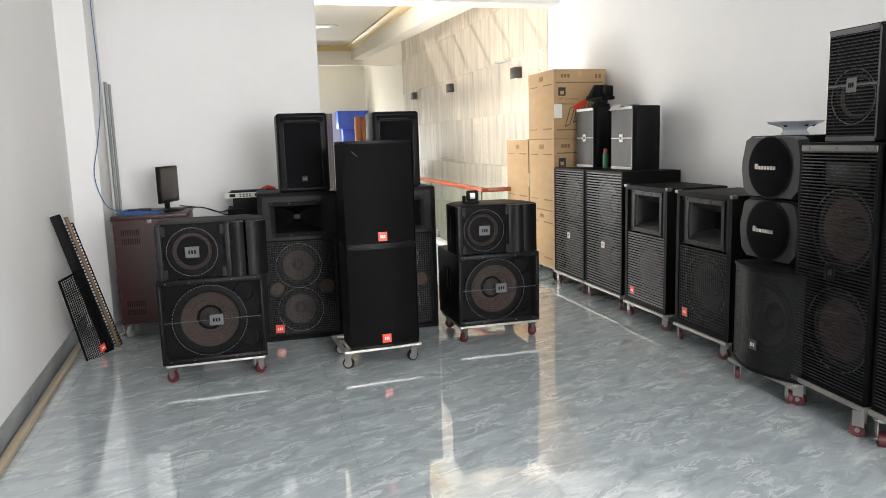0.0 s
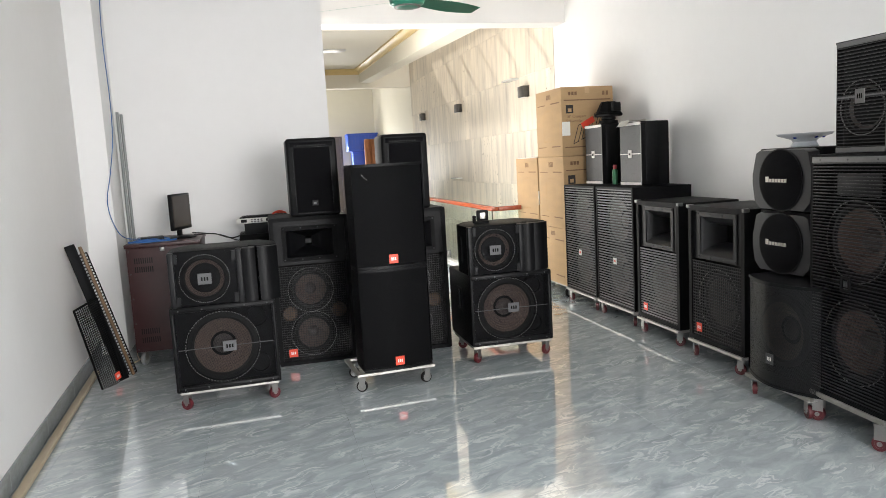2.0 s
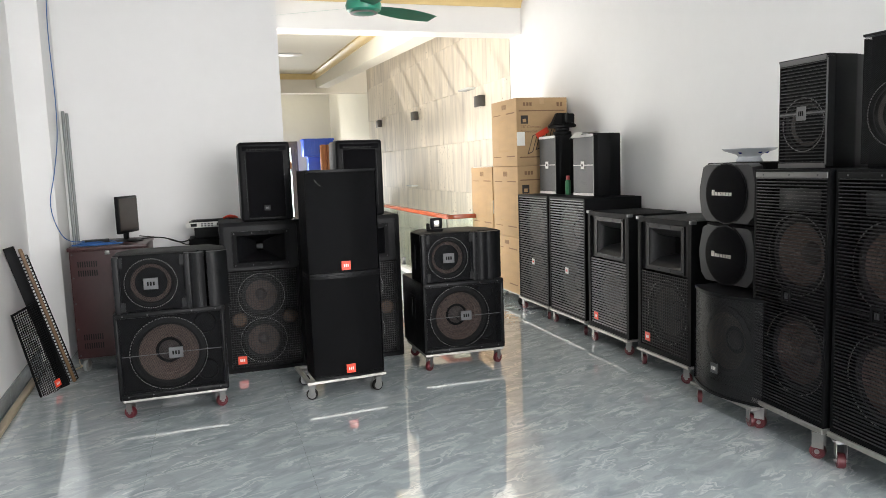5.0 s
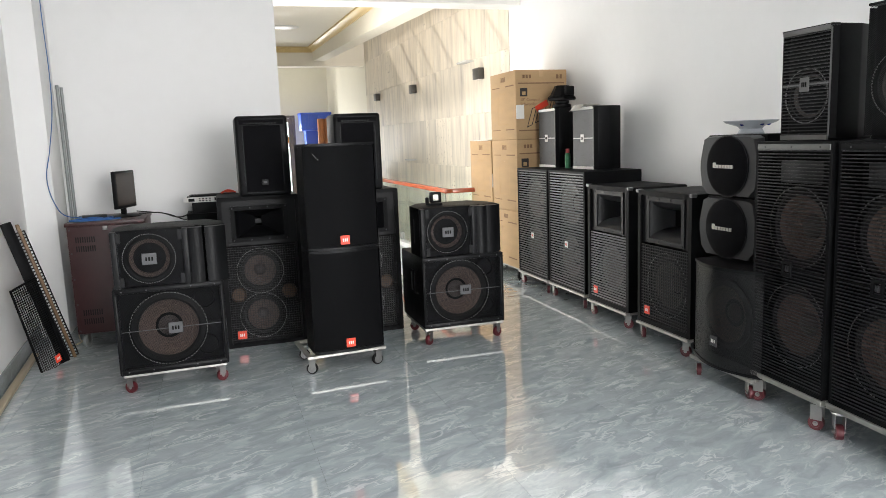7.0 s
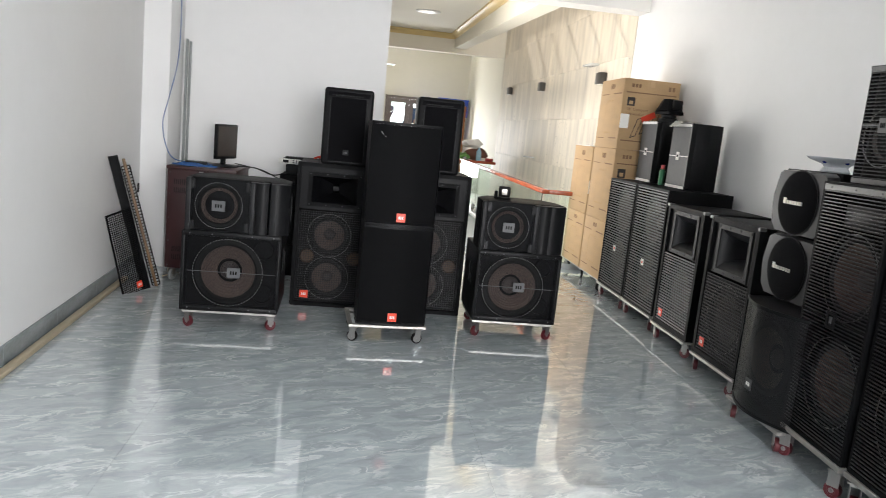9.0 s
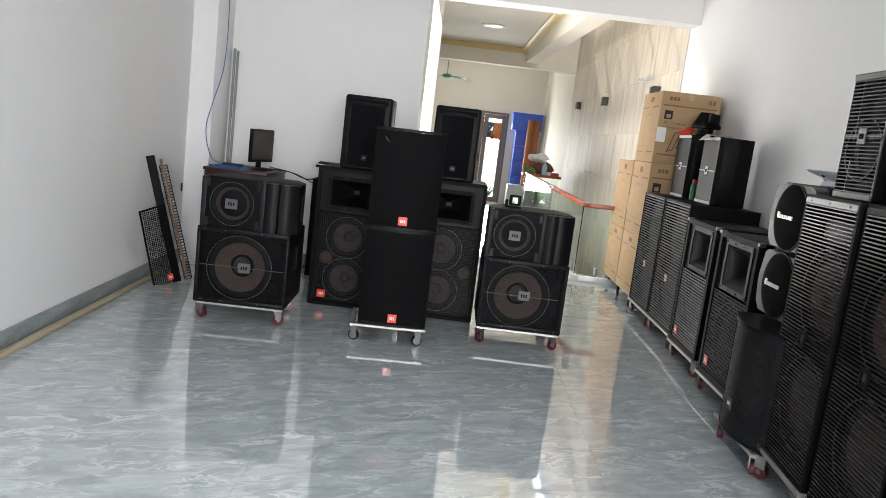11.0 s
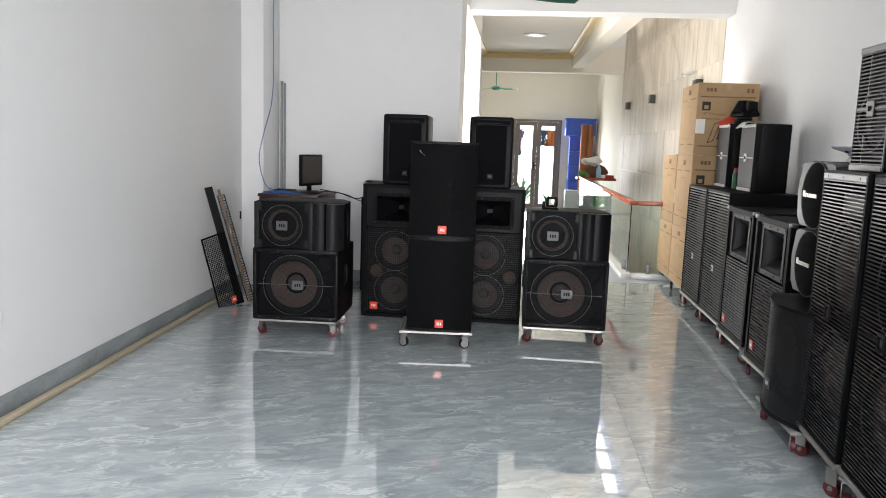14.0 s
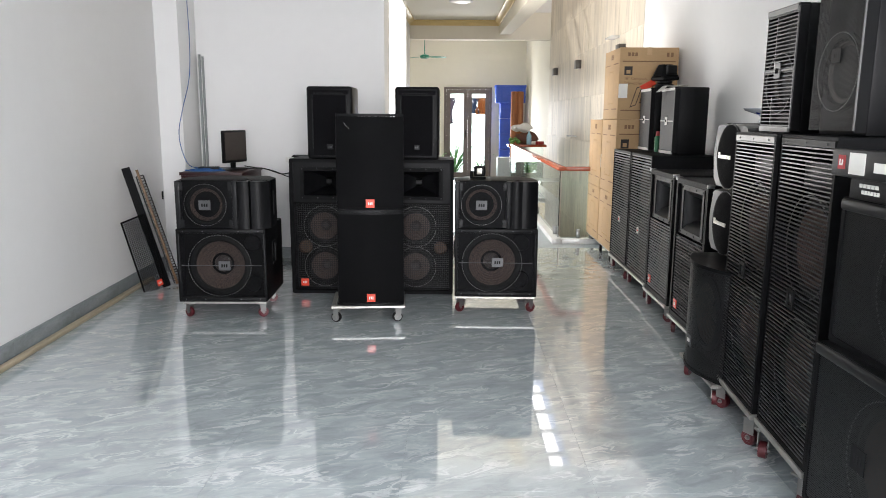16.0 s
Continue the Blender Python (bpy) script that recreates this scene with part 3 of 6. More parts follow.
hd = part("handle", merged(rbox(DW / 2 - 0.09, DW / 2 - 0.06, -0.02, -0.002, 1.25, 1.5, 0.004), rbox(DW / 2 - 0.08, DW / 2 + 0.03, -0.06, -0.04, 1.38, 1.405, 0.006), boxes((DW / 2 - 0.08, DW / 2 - 0.065, -0.045, -0.01, 1.385, 1.4))), M["black_smooth"], dr, "black lever handle")
# flat glowing panel behind the door stands in for outdoor brightness
bd = setting("backdrop", boxes((-3, 8, 26.4, 26.45, -0.5, 4.5)), M["daylight"], "glowing white panel standing in for the bright yard outside", "backdrop")
line = single("washing_line", tube([(0.2, 24.6, 2.16), (2.2, 24.6, 2.12), (4.2, 24.6, 2.16)], 0.008), M["steel"], "wire washing line in the yard", "washing line")


def hung_garment(x, w, h, mat, label, seed):
    rnd = random.Random(seed)
    bm = bmesh.new()
    cols, rows = 9, 7
    grid = [[bm.verts.new((w * (c / (cols - 1) - 0.5) * (1 + 0.25 * math.sin(r * 0.9 + seed)) + rnd.uniform(-0.01, 0.01),
                           0.05 * math.sin(c * 1.9 + seed) * r / (rows - 1), -h * r / (rows - 1) - (0.05 * rnd.random() if r == rows - 1 else 0))) for c in range(cols)] for r in range(rows)]
    for r in range(rows - 1):
        for c in range(cols - 1):
            bm.faces.new((grid[r][c], grid[r][c + 1], grid[r + 1][c + 1], grid[r + 1][c]))
    bmesh.ops.solidify(bm, geom=bm.faces[:], thickness=0.012)
    single("garment", bm, mat, label, "clothes", pose(x, 24.6, 2.136 + 0.01 * (x - 2.2) ** 2), "clothes on the line")


hung_garment(1.45, 0.42, 0.85, M["cloth_a"], "purple grey garment hung on the line", 1)
hung_garment(1.02, 0.3, 0.6, M["cloth_b"], "dark garment hung on the line", 5)
hung_garment(2.28, 0.42, 0.5, M["cloth_b"], "navy blue garment hung on the line", 2)
hung_garment(2.62, 0.36, 0.52, M["cloth_c"], "orange garment hung on the line", 3)
hung_garment(2.95, 0.25, 0.75, M["cloth_a"], "grey purple garment hung on the line", 4)


def leafy_plant(x, y, z, n, reach, seed):
    rnd = random.Random(seed)
    root = thing("garden_plant", pose(x, y, z), "green strap-leaved plant growing in the yard", "plant")
    for i in range(n):
        a, lift, L = rnd.uniform(0, 2 * math.pi), rnd.uniform(0.7, 1.25), reach * rnd.uniform(0.6, 1)
        bm, prev = bmesh.new(), None
        for k in range(7):
            t = k / 6
            r, zz = L * t * math.cos(lift * (1 - 0.2 * t)), L * (t * math.sin(lift) - 0.55 * t * t)
            w = 0.03 * (1 - t) ** 0.6 * min(1, 0.4 + 3 * t) + 0.002
            c = Vector((r * math.cos(a), r * math.sin(a), zz))
            s = Vector((-math.sin(a), math.cos(a), 0)) * w
            row = [bm.verts.new(c - s), bm.verts.new(c + Vector((0, 0, -0.012 * (1 - t)))), bm.verts.new(c + s)]
            if prev:
                bm.faces.new((prev[0], prev[1], row[1], row[0]))
                bm.faces.new((prev[1], prev[2], row[2], row[1]))
            prev = row
        part("leaf", bm, M["leaf"], root)


leafy_plant(1.7, 24.2, -0.42, 40, 3.0, 3)
leafy_plant(1.3, 24.8, -0.42, 26, 2.8, 8)
leafy_plant(2.6, 25.2, -0.42, 14, 1.6, 9)


# ---- dollies ----
def caster(parent, x, y, wheel_mat, turn, k=1.0, r=0.047):
    """A swivel caster with a forked bracket; the wheel is its sub-part."""
    c, s = math.cos(turn), math.sin(turn)
    rot = Matrix.Translation((x, y, 0)) @ Matrix.Rotation(turn, 4, "Z") @ Matrix.Scale(k, 4)
    bm = boxes((-0.03, 0.03, -0.03, 0.03, 0.104, 0.109), (-0.03, 0.012, -0.019, -0.016, 0.045, 0.1), (-0.03, 0.012, 0.016, 0.019, 0.045, 0.1), (-0.03, 0.02, -0.019, 0.019, 0.096, 0.104))
    lathe([(0.006, -0.023), (0.006, 0.023)], 8, -0.012, r, bm)
    bmesh.ops.transform(bm, matrix=rot, verts=bm.verts[:])
    fork = part("caster", bm, M["chrome"], parent, "zinc plated caster fork")
    w = lathe([(0.012, -0.0135), (r * 0.55, -0.0145), (r * 0.62, -0.012), (r * 0.95, -0.013), (r, -0.008), (r, 0.008), (r * 0.95, 0.013), (r * 0.62, 0.012), (r * 0.55, 0.0145), (0.012, 0.0135)], 20, -0.012, r)
    bmesh.ops.transform(w, matrix=rot, verts=w.verts[:])
    part("wheel", w, wheel_mat, fork)
    q = r * (0.72 if wheel_mat == M["rubber"] else 0.32)
    hub = lathe([(0.003, -0.0175), (q, -0.0165), (q, 0.0165), (0.003, 0.0175)], 14, -0.012, r)
    bmesh.ops.transform(hub, matrix=rot, verts=hub.verts[:])
    part("hub", hub, M["chrome"], fork)


def dolly(m, w, d, label, wheel_mat, seed, k=1.0, group="speaker dollies"):
    """A welded angle-iron frame on four casters, front towards -y, top at 0.13 k."""
    root = thing("dolly", m, label, "dolly", group)
    t, z0, z1 = 0.03, 0.1095 * k, 0.13 * k
    part("frame_front", rbox(-w / 2, w / 2, 0, t, z0, z1, 0.003, 1), M["steel"], root)
    part("frame_rear", rbox(-w / 2, w / 2, d - t, d, z0, z1, 0.003, 1), M["steel"], root)
    for x in (-w / 2, w / 2 - t):
        part("frame_side", rbox(x, x + t, t + 0.001, d - t - 0.001, z0, z1, 0.003, 1), M["steel"], root)
    rnd = random.Random(seed)
    for x in (-w / 2 + 0.045, w / 2 - 0.045):
        for y in (0.04, d - 0.05):
            caster(root, x, y, wheel_mat, rnd.uniform(-0.8, 0.8) + math.pi * rnd.choice((0, 1)), k, 0.038 / k)
    return root


# ---- loudspeaker parts; fronts face -y, bases at z = 0, centred on x ----
def shell(w, h, d, t=0.02, r=0.006):
    """An open-fronted cabinet of one piece, with rounded outer edges."""
    bm = boxes((-w / 2, w / 2, 0, d, 0, h))
    front = [f for f in bm.faces if all(v.co.y < 1e-6 for v in f.verts)]
    bmesh.ops.delete(bm, geom=front, context="FACES_ONLY")
    edges = [e for e in bm.edges if not all(v.co.y < 1e-6 for v in e.verts)]
    bmesh.ops.bevel(bm, geom=edges, offset=r, segments=2, affect="EDGES", profile=0.5)
    bmesh.ops.recalc_face_normals(bm, faces=bm.faces[:])
    outer = [f for f in bm.faces]
    twin = bmesh.ops.duplicate(bm, geom=bm.verts[:] + bm.edges[:] + bm.faces[:])
    inner = [v for v in twin["geom"] if isinstance(v, bmesh.types.BMVert)]
    for v in inner:
        v.co.x *= (w - 2 * t) / w
        v.co.z = h / 2 + (v.co.z - h / 2) * (h - 2 * t) / h
        v.co.y *= (d - t) / d
    bmesh.ops.reverse_faces(bm, faces=[f for f in twin["geom"] if isinstance(f, bmesh.types.BMFace)])
    rim = [e for e in bm.edges if e.is_boundary]
    bmesh.ops.bridge_loops(bm, edges=rim)
    return bm


def driver(parent, cx, cz, r, y=0.03, mat="cone", ring=0.0):
    """A cone driver: surround and flange, paper cone, dust cap, and the dashed bright ring behind the grille."""
    deep = 0.28 * r + 0.02
    part("surround", lathe([(r * 1.08, y + 0.012), (r * 1.08, y), (r * 1.0, y - 0.004), (r * 0.94, y - 0.012), (r * 0.88, y - 0.004), (r * 0.86, y + 0.012)], 40, cx, cz, caps=False), M["rubber"], parent)
    ribs = [(r * (0.87 - 0.54 * k / 14), y + deep * (k / 14) ** 0.85 - (0.004 if k % 2 else 0.0)) for k in range(15)]
    part("cone", lathe(ribs + [(r * 0.33, y + deep + 0.006), (r * 0.87, y + 0.006)], 40, cx, cz, caps=False), M[mat], parent, "paper cone")
    part("dust_cap", lathe([(r * 0.34, y + deep - 0.002), (r * 0.28, y + deep - 0.022), (r * 0.18, y + deep - 0.035), (r * 0.06, y + deep - 0.041)], 28, cx, cz), M["cap"], parent, "domed dust cap")
    if ring:
        bm, n = bmesh.new(), 72
        for i in range(n):
            a0, a1 = 2 * math.pi * i / n, 2 * math.pi * (i + 0.62) / n
            for a, b in ((a0, a1),):
                vs = []
                for ang in (a, b):
                    for rr in (ring - 0.0022, ring + 0.0022):
                        for yy in (y - 0.027, y - 0.024):
                            vs.append(bm.verts.new((cx + rr * math.cos(ang), yy, cz + rr * math.sin(ang))))
                for q in ((0, 2, 3, 1), (4, 5, 7, 6), (0, 4, 6, 2), (1, 3, 7, 5), (0, 1, 5, 4), (2, 6, 7, 3)):
                    bm.faces.new([vs[k] for k in q])
        part("rim_ring", bm, M["ring"], parent, "bright dashed gasket ring")


def badge(parent, x, z, w, h, y, mat, marks="badge_white", label="small brand plate"):
    """A plate with plain bars for its mark."""
    b = part("badge", rbox(x - w / 2, x + w / 2, y - 0.005, y, z - h / 2, z + h / 2, 0.0015, 1), M[mat], parent, label)
    bm = bmesh.new()
    n = 3
    for i in range(n):
        cx = x + (i - 1) * w * 0.2
        box(bm, cx - w * 0.06, cx + w * 0.06, y - 0.0062, y - 0.004, z - h * 0.17, z + h * 0.17)
    part("mark", bm, M[marks], b)
    return b


def side_handle(parent, x, y, z, out):
    """A recessed grip plate on a cabinet's side."""
    s = 0.003 * out
    x0, x1 = min(x, x + s), max(x, x + s)
    p = part("handle", boxes((x0, x1, y - 0.075, y - 0.055, z - 0.09, z + 0.09), (x0, x1, y + 0.055, y + 0.075, z - 0.09, z + 0.09), (x0, x1, y - 0.055, y + 0.055, z - 0.09, z - 0.07), (x0, x1, y - 0.055, y + 0.055, z + 0.07, z + 0.09), (x - 0.0015, x + 0.0015, y - 0.055, y + 0.055, z - 0.07, z + 0.07)), M["black_smooth"], parent, "recessed black side handle")
    part("grip", rbox(min(x, x + 0.012 * out), max(x, x + 0.012 * out), y - 0.012, y + 0.012, z - 0.068, z + 0.068, 0.004), M["rubber"], p)


def screws(parent, points, y, r=0.005):
    bm = bmesh.new()
    for x, z in points:
        lathe([(r, y), (r * 0.9, y - 0.002), (r * 0.4, y - 0.003)], 8, x, z, bm)
    part("screws", bm, M["badge_grey"], parent)["kind"] = "stuff"


GROUP_L = "loudspeakers on display"


def bass_cabinet(m, w, h, d, r, shift, label, badge_at):
    """A single-driver bass cabinet behind perforated steel."""
    root = thing("subwoofer", m, label, "loudspeaker", GROUP_L)
    part("body", shell(w, h, d, 0.022, 0.01), M["black"], root)
    part("baffle", boxes((-w / 2 + 0.022, w / 2 - 0.022, 0.11, 0.125, 0.022, h - 0.022)), M["baffle"], root)
    for z in (0.006, h - 0.034):
        part("trim_strip", rbox(-w / 2 + 0.012, w / 2 - 0.012, -0.003, 0.02, z, z + 0.028, 0.004), M["black_smooth"], root, "black grille strip")
    for x in (-w / 2 + 0.004, w / 2 - 0.024):
        part("side_strip", rbox(x, x + 0.02, -0.002, 0.02, 0.035, h - 0.035, 0.008), M["black_smooth"], root)
    driver(root, shift, h / 2 - 0.005, r, 0.042, "cone", r * 1.12)
    for z in (0.12, h - 0.12):
        part("port", lathe([(0.07, 0.09), (0.062, 0.07), (0.055, 0.11)], 24, w / 2 - 0.12, z), M["baffle"], root)
    part("grille", boxes((-w / 2 + 0.022, w / 2 - 0.022, 0.002, 0.0035, 0.033, h - 0.033)), M["grille"], root, "black perforated steel grille")
    bx, bz = badge_at
    part("cross_bar", boxes((-w / 2 + 0.03, w / 2 - 0.03, -0.002, 0.0015, h / 2 - 0.002, h / 2 + 0.002)), M["badge_grey"], root, "thin grey bar across the grille")
    badge(root, bx, h / 2 + bz, 0.085, 0.07, -0.002, "badge_grey", "baffle")
    screws(root, [(s * w * f, z) for s in (-1, 1) for f in (0.2, 0.42) for z in (0.02, h - 0.02)], -0.003)
    for s in (-1, 1):
        side_handle(root, s * w / 2, d * 0.5, h * 0.6, s)
    return root


def line_cabinet(m, w, h, d, label):
    """A shallow cabinet with one driver and two curved vertical wings on one side."""
    root = thing("line_array_speaker", m, label, "loudspeaker", GROUP_L)
    gw = w * 0.56
    part("body", prism([(-w / 2, 0.02), (-w / 2 + gw + 0.12, 0.02), (w / 2 - 0.19, 0.13), (w / 2 - 0.12, 0.03), (w / 2, 0.05), (w / 2 - 0.01, d * 0.62), (w / 2 - 0.1, d), (-w / 2 + 0.1, d), (-w / 2, d * 0.6)], 0, h, 0.006), M["black"], root)
    x0 = -w / 2 + 0.035
    driver(root, x0 + gw / 2 - 0.01, h / 2, 0.135, 0.0, "cone", 0.152)
    part("grille", prism([(x0, -0.034), (x0 + gw, -0.034), (x0 + gw, -0.031), (x0, -0.031)], 0.01, h - 0.01), M["grille"], root, "black perforated steel grille")
    part("side_strip", rbox(-w / 2, x0, -0.035, 0.019, 0.002, h - 0.002, 0.005), M["dark_grey"], root)
    part("side_strip", rbox(x0 + gw, x0 + gw + 0.035, -0.038, 0.019, 0.002, h - 0.002, 0.006), M["dark_grey"], root)
    for z0, z1 in ((0.01, 0.07), (h - 0.07, h - 0.01)):
        for x in (x0, x0 + gw - 0.025):
            part("corner_plate", boxes((x, x + 0.025, -0.039, -0.0345, z0, z1)), M["dark_grey"], root)
    badge(root, x0 + gw / 2 - 0.01, h / 2, 0.085, 0.07, -0.034, "badge_grey", "baffle")

    def wing(a, b, bulge):
        n = 7
        front = [(a + (b - a) * i / n, -0.03 - bulge * math.sin(math.pi * i / n) + 0.05 * (i / n if b > w * 0.4 else 0)) for i in range(n + 1)]
        return prism(front + [(b, 0.06), (a, 0.06)], 0.004, h - 0.004)

    part("wing", wing(x0 + gw + 0.036, x0 + gw + 0.12, 0.012), M["black_smooth"], root, "curved black horn wing")
    part("wing", wing(w / 2 - 0.125, w / 2, 0.02), M["black_smooth"], root, "curved black horn wing")
    for i in range(4):
        z = h * (0.17 + 0.22 * i)
        part("clip", rbox(x0 + gw + 0.13, x0 + gw + 0.165, 0.02, 0.06, z - 0.014, z + 0.014, 0.004), M["dark_grey"], root)
    for s in (-1, 1):
        part("rigging_slot", boxes((s * w / 2 - 0.003, s * w / 2 + 0.003, d * 0.3, d * 0.36, h * 0.25, h * 0.75)), M["dark_grey"], root)
    return root


def bowed_speaker(m, w, h, d, bow, label, badge_mat, badge_at, grille="grille_dense", cone=None):
    """A cabinet with an outward curved grille front."""
    root = thing("speaker", m, label, "loudspeaker", GROUP_L)
    n = 12

    def arc(x0, x1, y, b):
        return [(x0 + (x1 - x0) * i / n, y - b * math.sin(math.pi * i / n)) for i in range(n + 1)]

    back = [(w / 2, d * 0.55), (w / 2 - 0.07, d), (-w / 2 + 0.07, d), (-w / 2, d * 0.55)]
    face = [(-w / 2, 0.06), (w / 2, 0.06)] if cone else arc(-w / 2, w / 2, 0.03, bow)
    part("body", prism(face + back, 0.018, h - 0.018), M["baffle" if cone else "black"], root)
    part("body_top", prism(arc(-w / 2 - 0.001, w / 2 + 0.001, 0.0, bow) + back, h - 0.0175, h, 0.004), M["black_smooth"], root)
    part("body_base", prism(arc(-w / 2 - 0.001, w / 2 + 0.001, 0.0, bow) + back, 0, 0.0175, 0.004), M["black_smooth"], root)
    for s in (-1, 1):
        part("side_panel", boxes((min(s * w / 2, s * (w / 2 + 0.002)), max(s * w / 2, s * (w / 2 + 0.002)), 0.0, d * 0.55, 0.018, h - 0.018)), M["black"], root)
    if cone:
        driver(root, 0, h * 0.52, cone, 0.0, "cone", 0)
    outer, inner = arc(-w / 2 + 0.006, w / 2 - 0.006, 0.004, bow), arc(-w / 2 + 0.006, w / 2 - 0.006, 0.0055, bow)
    part("grille", prism(outer + inner[::-1], 0.019, h - 0.019), M[grille], root, "black curved perforated grille")
    bx, bz = badge_at
    yb = 0.004 - bow * math.sin(math.pi * (bx / w + 0.5))
    badge(root, bx, bz, 0.062, 0.06, yb, badge_mat)
    return root


def horn_flare(parent, x0, x1, z0, z1, deep, y=0.0):
    """A rectangular horn: flange, walls that narrow to a throat, and the throat's slot."""
    bm = bmesh.new()
    cx, cz = (x0 + x1) / 2, (z0 + z1) / 2
    w, h = (x1 - x0) / 2, (z1 - z0) / 2
    loops = []
    stage = deep < 0.13
    if stage:
        deep *= 1.6
        steps = ((1.0, 1.0, y), (0.98, 0.97, y + 0.004), (0.95, 0.82, y + deep * 0.1), (0.91, 0.66, y + deep * 0.28), (0.86, 0.53, y + deep * 0.55), (0.80, 0.46, y + deep))
    else:
        steps = ((1.0, 1.0, y), (0.97, 0.97, y + 0.004), (0.80, 0.86, y + deep * 0.35), (0.5, 0.62, y + deep * 0.75), (0.14, 0.34, y + deep))
    for fw, fh, yy in steps:
        loops.append([bm.verts.new((cx + sx * w * fw, yy, cz + sz * h * fh)) for sx, sz in ((-1, -1), (1, -1), (1, 1), (-1, 1))])
    for a, b in zip(loops, loops[1:]):
        for i in range(4):
            bm.faces.new((a[i], a[(i + 1) % 4], b[(i + 1) % 4], b[i]))
    bmesh.ops.solidify(bm, geom=bm.faces[:], thickness=0.003)
    horn = part("horn", bm, M["horn_plastic" if stage else "grey_plastic"], parent, "flared black horn")
    part("horn_flange", boxes((x0 - 0.03, x0 + 0.002, y - 0.006, y + 0.004, z0 - 0.03, z1 + 0.03), (x1 - 0.002, x1 + 0.03, y - 0.006, y + 0.004, z0 - 0.03, z1 + 0.03), (x0 + 0.002, x1 - 0.002, y - 0.006, y + 0.004, z0 - 0.03, z0 + 0.002), (x0 + 0.002, x1 - 0.002, y - 0.006, y + 0.004, z1 - 0.002, z1 + 0.03)), M["dark_grey" if stage else "black"], horn)
    if stage:
        part("throat", boxes((cx - w * 0.81, cx + w * 0.81, y + deep - 0.004, y + deep + 0.004, cz - h * 0.47, cz + h * 0.47)), M["baffle"], horn)
        for px, pz in itertools.product((-1, -0.33, 0.33, 1), (-1, 1)):
            part("bolt", rbox(cx + px * (w + 0.015) - 0.006, cx + px * (w + 0.015) + 0.006, y - 0.010, y - 0.005, cz + pz * (h + 0.015) - 0.006, cz + pz * (h + 0.015) + 0.006, 0.002, 1), M["black_smooth"], horn)
        return
    part("throat", boxes((cx - w * 0.13, cx + w * 0.13, y + deep - 0.01, y + deep - 0.004, cz - h * 0.16, cz + h * 0.16)), M["dark_grey"], horn)
    screws(horn, [(x0 - 0.014 + (x1 - x0 + 0.028) * i / 3, z) for i in range(4) for z in (z0 - 0.015, z1 + 0.015)], y - 0.006)


def lattice(x0, x1, z0, z1, step_x, step_z, t, y):
    """Crossed wires with real openings between."""
    bm = bmesh.new()
    n = int((x1 - x0) / step_x) if step_x else 0
    for i in range(n + 1 if n else 0):
        x = x0 + (x1 - x0) * i / n
        box(bm, x - t / 2, x + t / 2, y + t * 0.6, y + t * 1.4, z0, z1)
    k = int((z1 - z0) / step_z)
    for i in range(k + 1):
        z = z0 + (z1 - z0) * i / k
        box(bm, x0, x1, y, y + t, z - t / 2, z + t / 2)
    return bm


def club_speaker(m, label):
    """A tall two-driver club cabinet with a deep horn and a square wire lattice."""
    w, h, d = 0.595, 1.145, 0.5
    root = thing("club_speaker", m, label, "loudspeaker", GROUP_L)
    part("body", shell(w, h, d, 0.03, 0.012), M["black"], root)
    part("baffle", boxes((-w / 2 + 0.03, w / 2 - 0.03, 0.14, 0.155, 0.03, 0.775)), M["baffle"], root)
    part("horn_board", boxes((-w / 2 + 0.03, -0.18, 0.015, 0.03, 0.78, h - 0.03), (0.18, w / 2 - 0.03, 0.015, 0.03, 0.78, h - 0.03), (-0.18, 0.18, 0.015, 0.03, 0.78, 0.835), (-0.18, 0.18, 0.015, 0.03, h - 0.1, h - 0.03)), M["black_smooth"], root)
    horn_flare(root, -0.18, 0.18, 0.835, h - 0.1, 0.2, 0.014)
    driver(root, -0.02, 0.575, 0.135, 0.06, "cone", 0.172)
    driver(root, -0.02, 0.23, 0.135, 0.06, "cone", 0.172)
    part("port", lathe([(0.06, 0.09), (0.055, 0.06), (0.045, 0.1)], 20, -0.19, 0.39), M["port_amber"], root)
    part("port", lathe([(0.06, 0.09), (0.055, 0.06), (0.045, 0.1)], 20, 0.19, 0.39), M["port_amber"], root)
    part("grille", lattice(-w / 2 + 0.035, w / 2 - 0.035, 0.04, 0.765, 0.0178, 0.0178, 0.0034, 0.012), M["wire"], root, "square wire mesh grille")
    badge(root, -0.19, 0.095, 0.066, 0.062, 0.012, "badge_red", label="orange-red brand plate")
    screws(root, [(s * 0.275, z) for s in (-1, 1) for z in (0.85, 0.98, 1.1)], 0.014)
    return root


